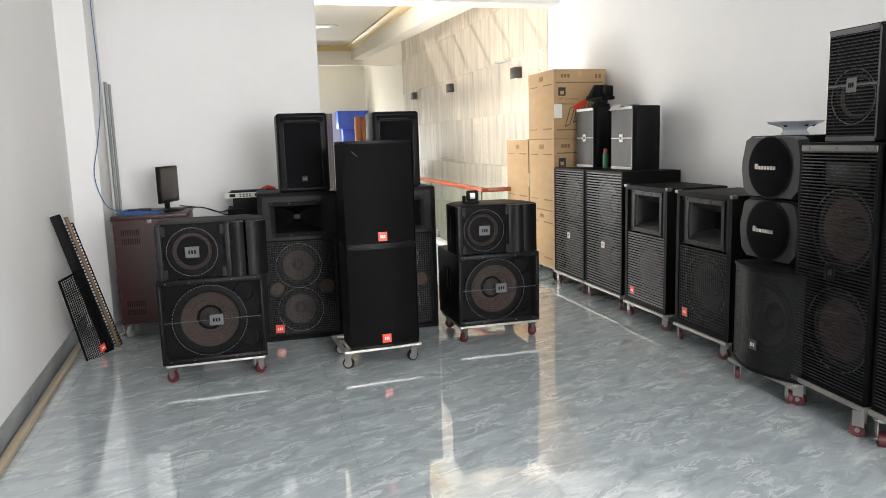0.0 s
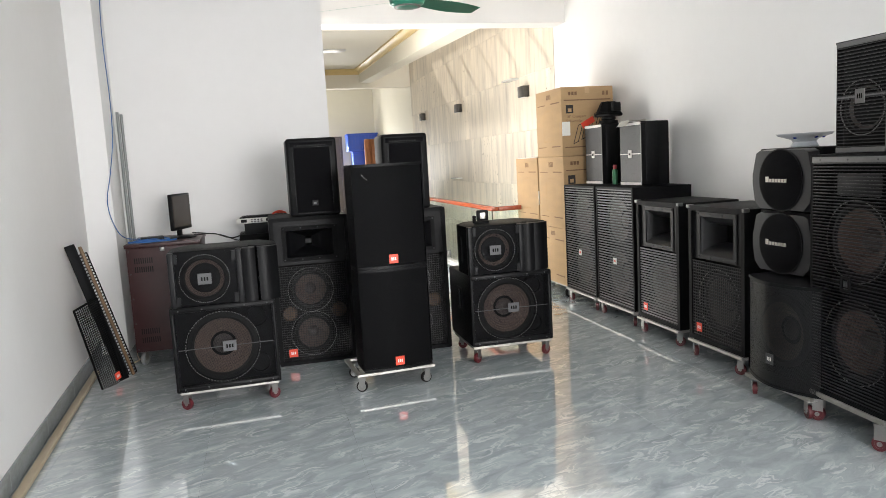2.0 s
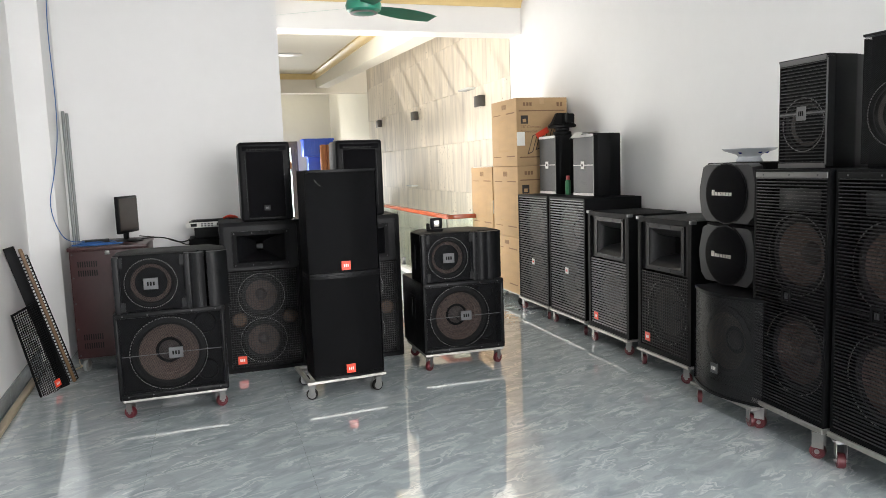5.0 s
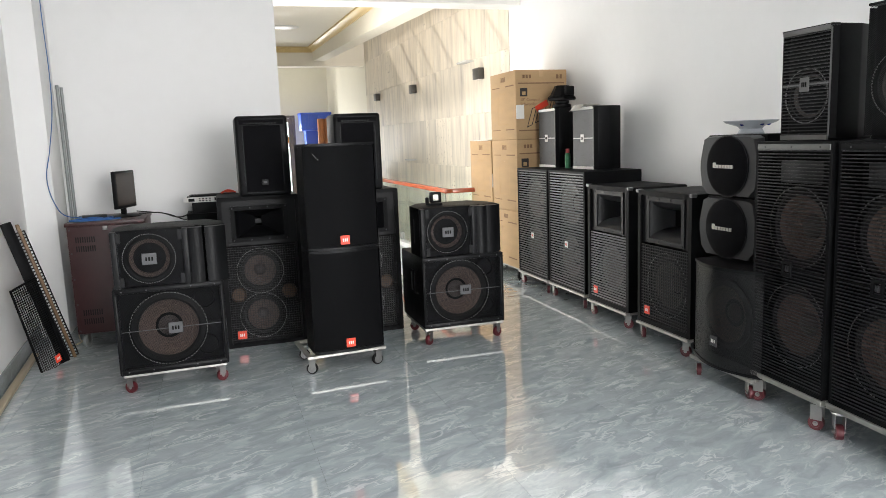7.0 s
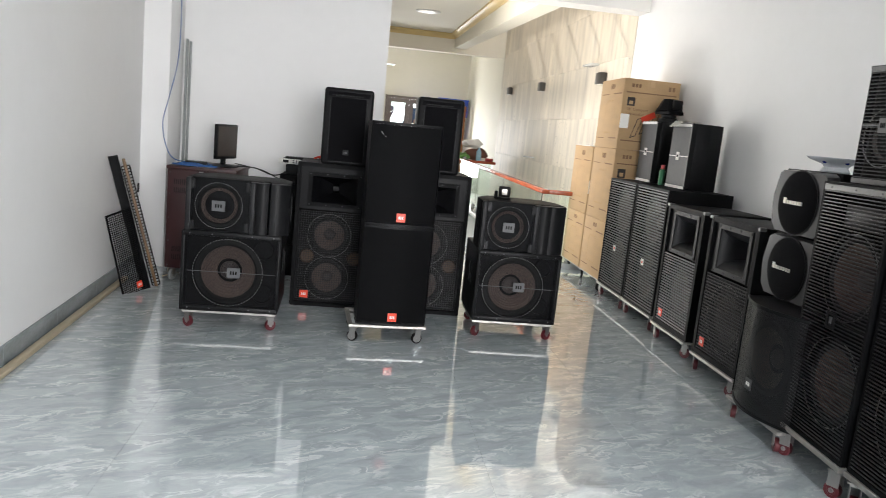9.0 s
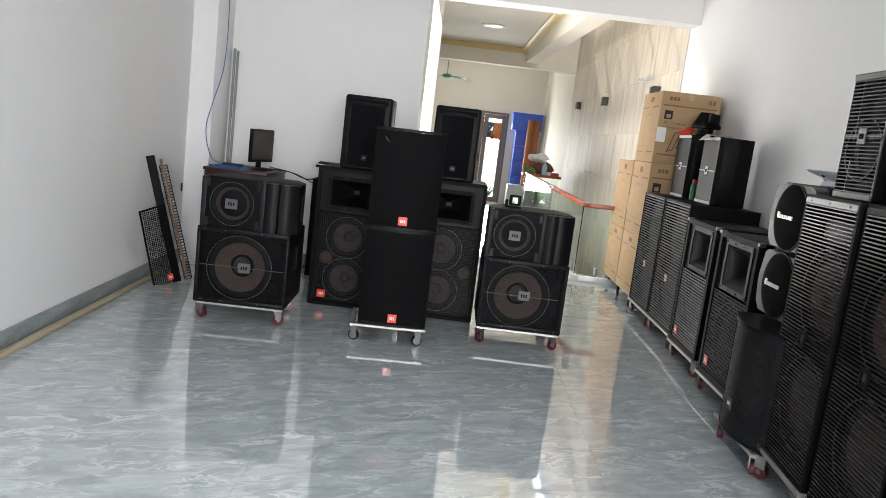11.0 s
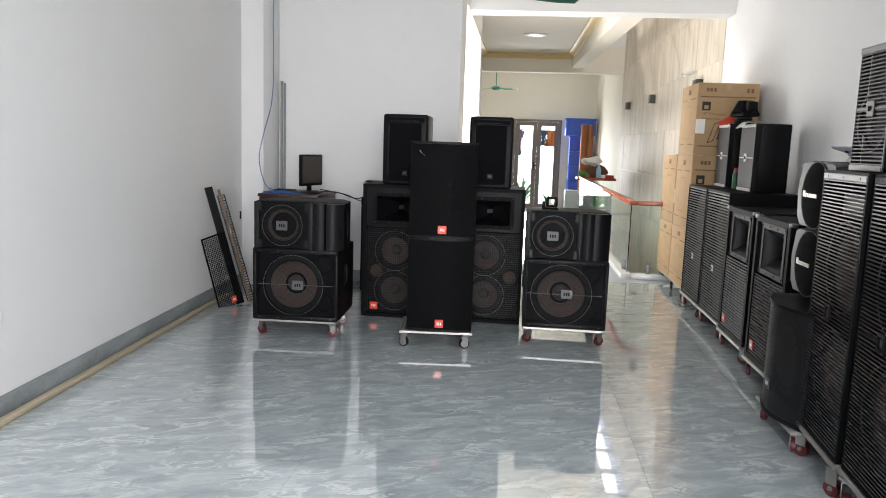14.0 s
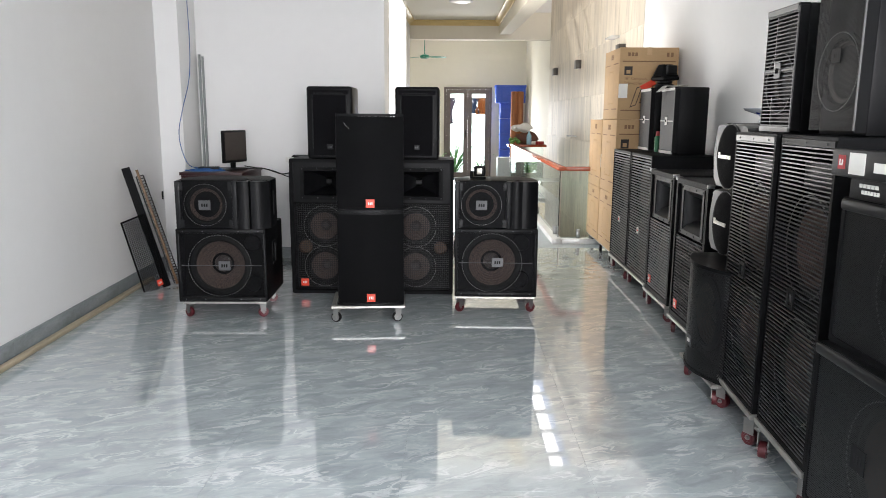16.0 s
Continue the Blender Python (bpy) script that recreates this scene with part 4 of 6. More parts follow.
def small_top(m, w, h, d, label, slim=False):
    """A moulded two-way cabinet with rounded edges and an inset fine grille."""
    root = thing("speaker", m, label, "loudspeaker", GROUP_L)
    part("body", rbox(-w / 2, w / 2, 0.0, d, 0, h, 0.022, 3), M["black_smooth"], root)
    part("grille", merged(rbox(-w / 2 + 0.055, w / 2 - 0.055, -0.004, 0.002, 0.03, h - 0.07, 0.002, 1), boxes((-w / 2 + 0.03, w / 2 - 0.03, -0.002, 0.001, h - 0.065, h - 0.03))), M["cloth"], root, "black inset metal grille")
    for s in (-1, 1):
        part("edge_strip", rbox(s * (w / 2 - 0.048) - 0.004, s * (w / 2 - 0.048) + 0.004, -0.006, 0.001, 0.08, h - 0.1, 0.002, 1), M["dark_grey"], root)
    part("vent_row", merged(*[boxes((-w / 2 + 0.06 + i * 0.022, -w / 2 + 0.072 + i * 0.022, -0.0055, -0.003, 0.022, 0.03)) for i in range(int((w - 0.12) / 0.022))]), M["dark_grey"], root)
    part("vent_row", merged(*[boxes((-w / 2 + 0.06 + i * 0.022, -w / 2 + 0.072 + i * 0.022, -0.0055, -0.003, h - 0.06, h - 0.05)) for i in range(int((w - 0.12) / 0.022))]), M["dark_grey"], root)
    badge(root, 0.0, 0.1, 0.045, 0.042, -0.004, "dark_grey", "badge_grey")
    return root


def slat_bass(m, label):
    """A tall double-driver bass cabinet behind close horizontal slats."""
    w, h, d = 0.685, 1.06, 0.56
    root = thing("subwoofer", m, label, "loudspeaker", GROUP_L)
    part("body", shell(w, h, d, 0.02, 0.005), M["black"], root)
    part("baffle", boxes((-w / 2 + 0.02, w / 2 - 0.02, 0.12, 0.135, 0.02, h - 0.02)), M["baffle"], root)
    driver(root, 0, 0.76, 0.21, 0.055, "cone_grey", 0)
    driver(root, 0, 0.29, 0.21, 0.055, "cone_grey", 0)
    part("grille", lattice(-w / 2 + 0.015, w / 2 - 0.015, 0.025, h - 0.025, 0, 0.0235, 0.0095, 0.004), M["slat"], root, "close horizontal steel slats")
    badge(root, 0.0, 0.4, 0.055, 0.055, 0.004, "badge_white", "badge_red", "white and red brand plate")
    return root


def horn_speaker(m, label, square):
    """A stage cabinet: a large moulded horn over a slatted driver, with steel corners."""
    w, h, d = 0.62, 0.965, 0.52
    root = thing("stage_speaker", m, label, "loudspeaker", GROUP_L)
    part("body", shell(w, h, d, 0.035, 0.008), M["black"], root)
    part("baffle", boxes((-w / 2 + 0.035, w / 2 - 0.035, 0.12, 0.135, 0.035, 0.585)), M["baffle"], root)
    for x0, x1 in ((-w / 2 + 0.035, -0.19), (0.19, w / 2 - 0.035)):
        part("horn_board", boxes((x0, x1, 0.02, 0.035, 0.59, h - 0.035)), M["black_smooth"], root)
    horn_flare(root, -0.185, 0.185, 0.625, h - 0.07, 0.12, 0.018)
    driver(root, 0, 0.31, 0.19, 0.055, "cone_grey", 0.225 if square else 0)
    part("grille", lattice(-w / 2 + 0.04, w / 2 - 0.04, 0.045, 0.575, 0.021 if square else 0.0, 0.021, 0.0055 if square else 0.0095, 0.006), M["slat" if not square else "wire"], root, "steel bar grille")
    badge(root, -0.19, 0.1, 0.062, 0.062, 0.004, "badge_red", label="orange-red brand plate")
    for sx in (-1, 1):
        part("corner_cap", rbox(sx * w / 2 - 0.022, sx * w / 2 + 0.004 * sx + (0.022 if sx < 0 else 0), -0.004, 0.04, h - 0.02, h + 0.004, 0.004), M["strip"], root, "steel corner cap")
    return root


def tall_stack(m, w, label, split_badge):
    """A tall cabinet with a horn and two drivers behind one perforated sheet in two halves."""
    h, d = 1.262, 0.58
    root = thing("tower_speaker", m, label, "loudspeaker", GROUP_L)
    part("body", shell(w, h, d, 0.02, 0.006), M["black"], root)
    part("baffle", boxes((-w / 2 + 0.02, w / 2 - 0.02, 0.12, 0.135, 0.02, h - 0.02)), M["baffle"], root)
    driver(root, 0.03, 0.83, 0.185, 0.05, "cone", 0.205)
    driver(root, 0.03, 0.32, 0.185, 0.05, "cone", 0.215)
    part("horn", prism([(-0.15, 0.06), (0.15, 0.06), (0.08, 0.1), (-0.08, 0.1)], 1.05, 1.16, 0.004), M["grey_plastic"], root, "horn mouth behind the grille")
    for x, z in ((0.19, 0.6), (-0.19, 0.6), (0.19, 1.0)):
        part("port", lathe([(0.05, 0.1), (0.046, 0.07), (0.04, 0.11)], 18, x, z), M["baffle"], root)
    for z0, z1 in ((0.03, h * 0.48), (h * 0.497, h - 0.046)):
        part("grille", lattice(-w / 2 + 0.014, w / 2 - 0.014, z0, z1, 0, 0.0165, 0.0055, 0.0), M["bar"], root, "close thin black steel bars")
    part("middle_bar", rbox(-w / 2 + 0.01, w / 2 - 0.01, -0.004, 0.006, h * 0.484, h * 0.493, 0.002, 1), M["baffle"], root)
    part("top_strip", rbox(-w / 2 + 0.012, w / 2 - 0.012, -0.004, 0.006, h - 0.042, h - 0.012, 0.003, 1), M[split_badge], root)
    screws(root, [(x, h - 0.027) for x in (-w * 0.36, 0, w * 0.36)], -0.004)
    b = part("badge", boxes((-0.035, 0.035, -0.012, -0.004, h * 0.488 - 0.04, h * 0.488 - 0.025), (-0.035, 0.035, -0.012, -0.004, h * 0.488 + 0.025, h * 0.488 + 0.04), (-0.035, -0.02, -0.012, -0.004, h * 0.488 - 0.025, h * 0.488 + 0.025), (0.02, 0.035, -0.012, -0.004, h * 0.488 - 0.025, h * 0.488 + 0.025)), M["black_smooth"], root, "square black brand frame")
    part("mark", boxes((-0.014, -0.006, -0.008, -0.004, h * 0.488 - 0.015, h * 0.488 + 0.015), (0.0, 0.012, -0.008, -0.004, h * 0.488 - 0.015, h * 0.488 + 0.015)), M["badge_grey"], b)
    return root


def top_box(m, w, h, d, label, strips, mesh="grille_row"):
    """A small full-range box with a full-height grille, bare side panels and a centre bar."""
    root = thing("speaker", m, label, "loudspeaker", GROUP_L)
    part("body", prism([(-w / 2, 0.012), (w / 2, 0.012), (w / 2, d * 0.5), (w / 2 - 0.05, d), (-w / 2 + 0.05, d), (-w / 2, d * 0.5)], 0, h, 0.008), M["black_smooth"], root)
    driver(root, 0, h * 0.4, w * 0.38, 0.0, "cone_grey", w * 0.42 if mesh == "grille_row" else 0)
    metal = "badge_white" if mesh == "grille_grey" else "strip"
    if strips:
        if mesh == "grille_row":
            part("grille", lattice(-w / 2 + 0.008, w / 2 - 0.012, 0.033, h - 0.033, 0, 0.0165, 0.0055, -0.032), M["bar"], root, "close thin black steel bars")
        else:
            part("grille", boxes((-w / 2 + 0.008, w / 2 - 0.012, -0.032, -0.0305, 0.03, h - 0.03)), M[mesh], root, "grey perforated steel grille")
        for z in (0.004, h - 0.028):
            part("white_strip", boxes((-w / 2 + 0.006, w / 2 - 0.012, -0.036, -0.026, z, z + 0.024)), M[metal], root, "brushed metal edge strip")
        part("centre_bar", boxes((-w / 2 + 0.01, w / 2 - 0.014, -0.036, -0.0325, h / 2 - 0.004, h / 2 + 0.004)), M[metal], root, "thin metal bar")
        badge(root, 0, h / 2, 0.06, 0.07, -0.036, metal, "baffle")
    else:
        part("grille", boxes((-w / 2 + 0.008, w / 2 - 0.012, -0.032, -0.0305, 0.02, h - 0.012)), M[mesh], root, "black perforated steel grille")
        badge(root, -0.0, h * 0.5, 0.07, 0.055, -0.032, "black_smooth", "dark_grey")
    part("edge_strip", boxes((w / 2 - 0.011, w / 2 - 0.004, -0.034, -0.029, 0.02, h - 0.02)), M["strip"], root, "bright metal edge strip")
    part("side_panel", boxes((w / 2 - 0.011, w / 2 - 0.0005, -0.0285, 0.011, 0.012, h - 0.012)), M["black_smooth"], root)
    part("edge_strip", boxes((-w / 2 + 0.002, -w / 2 + 0.007, -0.03, 0.011, 0.02, h - 0.02)), M["black_smooth"], root)
    part("cap", boxes((-w / 2, w / 2, -0.034, 0.011, h - 0.011, h)), M["black_smooth"], root)
    return root


def karaoke_speaker(m, label):
    """An eight-sided bookshelf speaker with a round cloth grille."""
    w, h, d = 0.53, 0.365, 0.36
    root = thing("karaoke_speaker", m, label, "loudspeaker", GROUP_L)
    part("body", rbox(-w / 2 + 0.01, w / 2 - 0.01, 0.06, d, 0.0, h, 0.008), M["black"], root)
    bm = bmesh.new()
    front = [(-w / 2, h * 0.42), (-w / 2 + 0.02, 0.05), (-w / 2 + 0.07, 0.004), (w / 2 - 0.07, 0.004), (w / 2 - 0.02, 0.05), (w / 2, h * 0.42), (w / 2, h * 0.58), (w / 2 - 0.035, h - 0.02), (w / 2 - 0.07, h - 0.004), (-w / 2 + 0.07, h - 0.004), (-w / 2 + 0.035, h - 0.02), (-w / 2, h * 0.58)]
    lo = [bm.verts.new((x * 0.93, 0.0, h / 2 + (z - h / 2) * 0.96)) for x, z in front]
    hi = [bm.verts.new((x, 0.06, z)) for x, z in front]
    bm.faces.new(lo)
    bm.faces.new(hi[::-1])
    for i in range(len(front)):
        j = (i + 1) % len(front)
        bm.faces.new((lo[i], hi[i], hi[j], lo[j]))
    bmesh.ops.recalc_face_normals(bm, faces=bm.faces[:])
    part("bezel", bm, M["bezel"], root, "gunmetal eight-sided bezel")
    part("grille", lathe([(0.176, 0.002), (0.174, -0.008), (0.15, -0.017), (0.1, -0.024), (0.04, -0.027)], 48, 0, h / 2), M["cloth"], root, "round black cloth grille")
    part("grille_ring", lathe([(0.182, 0.001), (0.181, -0.006), (0.176, -0.006), (0.175, 0.001)], 48, 0, h / 2), M["dark_grey"], root)
    for i in range(7):
        x = -0.078 + i * 0.0245
        hh = 0.016 if i == 0 else 0.010
        part("mark_bar", boxes((x - (0.008 if i else 0.014), x + 0.008, -0.031, -0.02, h / 2 - 0.011, h / 2 - 0.011 + 2 * hh)), M["silver"], root, "silver brand bar")
    return root


# ---- the group in the middle ----
P = pose
dolly(P(-0.02, 4.85, 0, 0, 0, 2), 0.62, 0.55, "low galvanised dolly with red wheels under a bass cabinet", M["red_wheel"], 1)
bass_cabinet(P(-0.02, 4.83, 0.131, 0, 0, 2), 0.65, 0.548, 0.6, 0.205, -0.02, "black bass cabinet with a brown cone on a dolly", (0.02, 0.0))
line_cabinet(P(0.01, 4.83, 0.68, 0, 0, 1), 0.67, 0.352, 0.45, "black array speaker with curved wings on a bass cabinet")
dolly(P(2.01, 5.08, 0, 0, 0, 0), 0.62, 0.55, "low galvanised dolly with red wheels under a bass cabinet", M["red_wheel"], 2)
bass_cabinet(P(2.01, 5.07, 0.131, 0, 0, 0), 0.63, 0.53, 0.6, 0.205, -0.03, "black bass cabinet with a grey badge on a dolly", (0.01, 0.005))
line_cabinet(P(2.005, 5.08, 0.662, 0, 0, 0), 0.63, 0.36, 0.45, "black array speaker with curved wings carrying a floodlight")
dolly(P(1.065, 4.76, 0, 0, 0, 5), 0.54, 0.45, "low galvanised dolly with grey wheels under two speakers", M["rubber"], 3)
bowed_speaker(P(1.085, 4.78, 0.131, 0, 0, 5), 0.475, 0.69, 0.42, 0.035, "black curved-front speaker standing on a dolly", "badge_red", (-0.0, 0.062))
bowed_speaker(P(1.085, 4.78, 0.822, 0, 0, 5), 0.475, 0.69, 0.42, 0.035, "black curved-front speaker stacked on a like one", "badge_red", (-0.0, 0.062))
scr = bmesh.new()
for x, z, l, a in ((-0.168, 0.612, 0.014, 0.6), (-0.156, 0.598, 0.012, 0.7), (-0.143, 0.588, 0.007, 0.4)):
    vs = box(scr, x, x + 0.002, -0.001, 0.001, z, z + l)
    for v in vs:
        v.co.x -= (v.co.z - z) * a
single("scratch_mark", scr, M["paper"], "small pale scratches on the speaker grille", "scratch", P(1.085, 4.7595, 0.822, 0, 0, 5))
club_speaker(P(0.608, 5.65, 0.0), "tall black club speaker with a horn and two cones")
club_speaker(P(1.383, 5.65, 0.0), "tall black club speaker standing behind the stacked pair")
small_top(P(0.667, 5.6, 1.1465), 0.375, 0.585, 0.36, "small black moulded speaker on a tall club speaker")
small_top(P(1.378, 5.6, 1.1465), 0.36, 0.585, 0.36, "small black moulded speaker on a tall club speaker")

fl = thing("floodlight", P(1.88, 5.28, 1.022, 0, 0, -8), "small black floodlight on the array speaker", "floodlight")
part("body", rbox(-0.045, 0.045, 0, 0.05, 0.018, 0.098, 0.012, 3), M["black_smooth"], fl)
part("lens", rbox(-0.02, 0.02, -0.004, 0.001, 0.035, 0.08, 0.003), M["silver"], fl, "pale lens")
part("stand", merged(rbox(-0.075, -0.05, 0.005, 0.045, 0.0, 0.06, 0.008), rbox(-0.06, 0.05, 0.005, 0.05, 0, 0.014, 0.004)), M["black"], fl)

# ---- the row along the right wall: fronts towards the room ----
R = -90


def row(x, y0, y1, z=0.131):
    return P(x, (y0 + y1) / 2, z, 0, 0, R)


for i, (x, y0, y1) in enumerate(((3.275, 6.29, 6.97), (3.275, 5.57, 6.25), (3.24, 4.84, 5.45), (3.205, 4.04, 4.65), (3.03, 3.24, 3.78))):
    dolly(row(x, y0, y1, 0), y1 - y0, 0.5, "low galvanised dolly with red wheels under a speaker", M["red_wheel"], 10 + i)
for i, (x, y) in enumerate(((3.055, 3.03), (3.03, 2.485))):
    dolly(P(x, y, 0, 0, 0, -94), 0.53, 0.5, "taller galvanised dolly with red wheels under a tower speaker", M["red_wheel"], 20 + i, 1.3)
slat_bass(row(3.29, 6.29, 6.975), "tall black slatted bass cabinet on a dolly")
slat_bass(row(3.29, 5.57, 6.255), "tall black slatted bass cabinet on a dolly")
horn_speaker(row(3.255, 4.83, 5.45), "black stage speaker with a moulded horn and slats", False)
horn_speaker(row(3.22, 4.03, 4.65), "black stage speaker with a moulded horn and wire mesh", True)
bowed_speaker(row(3.075, 3.21, 3.8), 0.585, 0.6, 0.5, 0.088, "black bass speaker with a bulging perforated front", "badge_grey", (-0.0, 0.16), "grille_bulge", 0.19)
karaoke_speaker(row(3.2, 3.41, 3.94, 0.735), "grey eight-sided karaoke speaker with a round grille")
karaoke_speaker(row(3.2, 3.41, 3.94, 1.105), "grey eight-sided karaoke speaker carrying a porcelain dish")
tall_stack(P(3.065, 3.035, 0.1695, 0, 0, -94), 0.54, "tall black perforated speaker standing on a dolly", "strip")
tall_stack(P(3.04, 2.48, 0.1695, 0, 0, -94), 0.525, "tall black perforated speaker standing on a dolly", "black_smooth")
top_box(row(3.19, 2.9, 3.22, 1.4325), 0.32, 0.555, 0.29, "small black speaker with metal strips on a tall one", True)
top_box(row(3.17, 2.34, 2.69, 1.4325), 0.35, 0.6, 0.29, "small black speaker with a mesh grille on a tall one", False)
top_box(P(3.54, 6.72, 1.192, 0, 0, R), 0.37, 0.58, 0.27, "small black speaker with metal strips on a slatted cabinet", True, "grille_grey")
top_box(P(3.54, 5.985, 1.192, 0, 0, R), 0.385, 0.56, 0.27, "small black speaker with a crumpled paper on top", True, "grille_grey")

# the nearest pair of bass cabinets with a power amplifier on top
dolly(P(2.95, 1.66, 0, 0, 0, R), 0.8, 0.5, "galvanised dolly with red wheels under wide bass cabinets", M["red_wheel"], 30, 1.1)
for z0, hh, xx in ((0.1435, 0.595, 2.955), (0.7395, 0.5, 2.99)):
    nb = thing("subwoofer", P(xx, 1.66, z0, 0, 0, R), "wide black perforated bass cabinet in a stack", "loudspeaker", GROUP_L)
    part("body", shell(0.86, hh, 0.6, 0.02, 0.01), M["black"], nb)
    part("baffle", boxes((-0.41, 0.41, 0.12, 0.135, 0.02, hh - 0.02)), M["baffle"], nb)
    driver(nb, 0, hh / 2, 0.2, 0.05, "cone", 0.225)
    part("grille", boxes((-0.42, 0.42, 0.004, 0.0055, 0.02, hh - 0.045)), M["grille_bulge"], nb, "black perforated steel grille")
    part("top_strip", rbox(-0.425, 0.425, -0.012, 0.03, hh - 0.044, hh - 0.003, 0.012, 3), M["dark_grey"], nb)
    badge(nb, -0.12, hh * 0.5, 0.08, 0.08, 0.004, "black_smooth", "dark_grey")
am = thing("power_amplifier", P(2.98, 1.68, 1.2405, 0, 0, R), "black power amplifier with white labels on the cabinets", "amplifier")
part("body", rbox(-0.36, 0.36, 0.0, 0.4, 0.0, 0.07, 0.006), M["black"], am)
part("panel", rbox(-0.42, 0.42, -0.035, -0.001, 0.0705, 0.16, 0.004), M["dark_grey"], am, "dark grey front panel")
part("cover", rbox(-0.4, 0.4, 0.0, 0.42, 0.0705, 0.155, 0.006), M["black"], am)
bg = part("badge", boxes((-0.375, -0.335, -0.038, -0.035, 0.095, 0.14)), M["red_cloth"], am, "red brand plate")
part("mark", boxes((-0.365, -0.36, -0.0395, -0.038, 0.107, 0.127), (-0.35, -0.345, -0.0395, -0.038, 0.107, 0.127), (-0.36, -0.35, -0.0395, -0.038, 0.107, 0.112)), M["paper"], bg)
part("label", boxes((-0.31, -0.22, -0.037, -0.035, 0.082, 0.15)), M["paper"], am, "white paper label")
part("label", boxes((-0.17, 0.05, -0.037, -0.035, 0.095, 0.125)), M["paper"], am, "white paper label")
tx = bmesh.new()
for k in range(5):
    box(tx, -0.30 + k * 0.022, -0.284 + k * 0.022, -0.002, 0.0, 0.04, 0.052)
for k in range(6):
    box(tx, -0.285 + k * 0.017, -0.273 + k * 0.017, -0.002, 0.0, 0.02, 0.032)
part("lettering", tx, M["paper"], am, "small white unreadable bars")["kind"] = "stuff"

# things on the row
dish = thing("porcelain_dish", P(3.47, 3.8, 1.4705) @ Matrix.Diagonal((0.74, 0.74, 1.0, 1.0)), "blue and white footed porcelain dish on a speaker", "dish")
part("bowl", lathe([(0.1, 0.0), (0.105, 0.006), (0.085, 0.03), (0.1, 0.045), (0.2, 0.07), (0.215, 0.082), (0.205, 0.082), (0.12, 0.06), (0.05, 0.056)], 40, upright=True), M["porcelain"], dish)
for a in (200, 265, 300):
    cb = bmesh.new()
    c = Vector((0.14 * math.cos(radians(a)), 0.14 * math.sin(radians(a)), 0.062))
    bmesh.ops.create_icosphere(cb, subdivisions=2, radius=0.02, matrix=Matrix.Translation(c) @ Matrix.Diagonal((1, 1, 0.7, 1)))
    part("ornament", cb, M["cobalt"], dish, "cobalt blue ornament")

mh = thing("stage_light", P(3.68, 6.72, 1.7735, 0, 0, -75), "black stage light head on a small speaker", "stage light")
part("base", merged(lathe([(0.085, 0.0), (0.09, 0.008), (0.09, 0.035), (0.075, 0.04)], 24, upright=True), lathe([(0.06, 0.04), (0.07, 0.05), (0.07, 0.07), (0.06, 0.075)], 24, upright=True)), M["black_smooth"], mh)
hood = bmesh.new()
bmesh.ops.create_cone(hood, cap_ends=True, segments=8, radius1=0.125, radius2=0.07, depth=0.11, matrix=Matrix.Translation((0, 0, 0.165)))
part("head", merged(prism([(-0.115, -0.085), (0.115, -0.085), (0.115, 0.085), (-0.115, 0.085)], 0.075, 0.11, 0.012), hood), M["black"], mh)
part("lens", rbox(0.085, 0.13, -0.05, 0.05, 0.12, 0.21, 0.012), M["black_smooth"], mh)

pp = bmesh.new()
gr = [[pp.verts.new((-0.06 + 0.03 * i, -0.15 + 0.03 * j, 0.004 + 0.012 * abs(math.sin(i * 1.7 + j * 0.9)) - (0.05 if j < 2 else 0) * (2 - j) / 2)) for j in range(9)] for i in range(6)]
for i in range(5):
    for j in range(8):
        pp.faces.new((gr[i][j], gr[i + 1][j], gr[i + 1][j + 1], gr[i][j + 1]))
bmesh.ops.solidify(pp, geom=pp.faces[:], thickness=0.002)
single("paper_sheet", pp, M["paper"], "crumpled white paper on a small speaker", "paper", P(3.58, 6.04, 1.757, 0, 0, R))
can = thing("spray_can", P(3.54, 6.345, 1.192), "green spray can with a red cap", "can")
part("body", lathe([(0.022, 0), (0.026, 0.004), (0.026, 0.13), (0.018, 0.145)], 20, upright=True), M["green_can"], can)
part("cap", lathe([(0.018, 0.145), (0.018, 0.18), (0.012, 0.185)], 16, upright=True), M["red_cloth"], can, "red cap")


# ---- cartons ----
def lettering(words, size, x, y, z):
    """Raised letters of the built-in font, upright and facing -y."""
    cu = bpy.data.curves.new("words", "FONT")
    cu.body, cu.size, cu.extrude, cu.resolution_u = words, size, 0.0006, 2
    ob = bpy.data.objects.new("words", cu)
    me = bpy.data.meshes.new_from_object(ob)
    bm = bmesh.new()
    bm.from_mesh(me)
    bmesh.ops.transform(bm, matrix=pose(x, y, z, 90, 0, 0), verts=bm.verts[:])
    bpy.data.objects.remove(ob)
    bpy.data.meshes.remove(me)
    bpy.data.curves.remove(cu)
    return bm


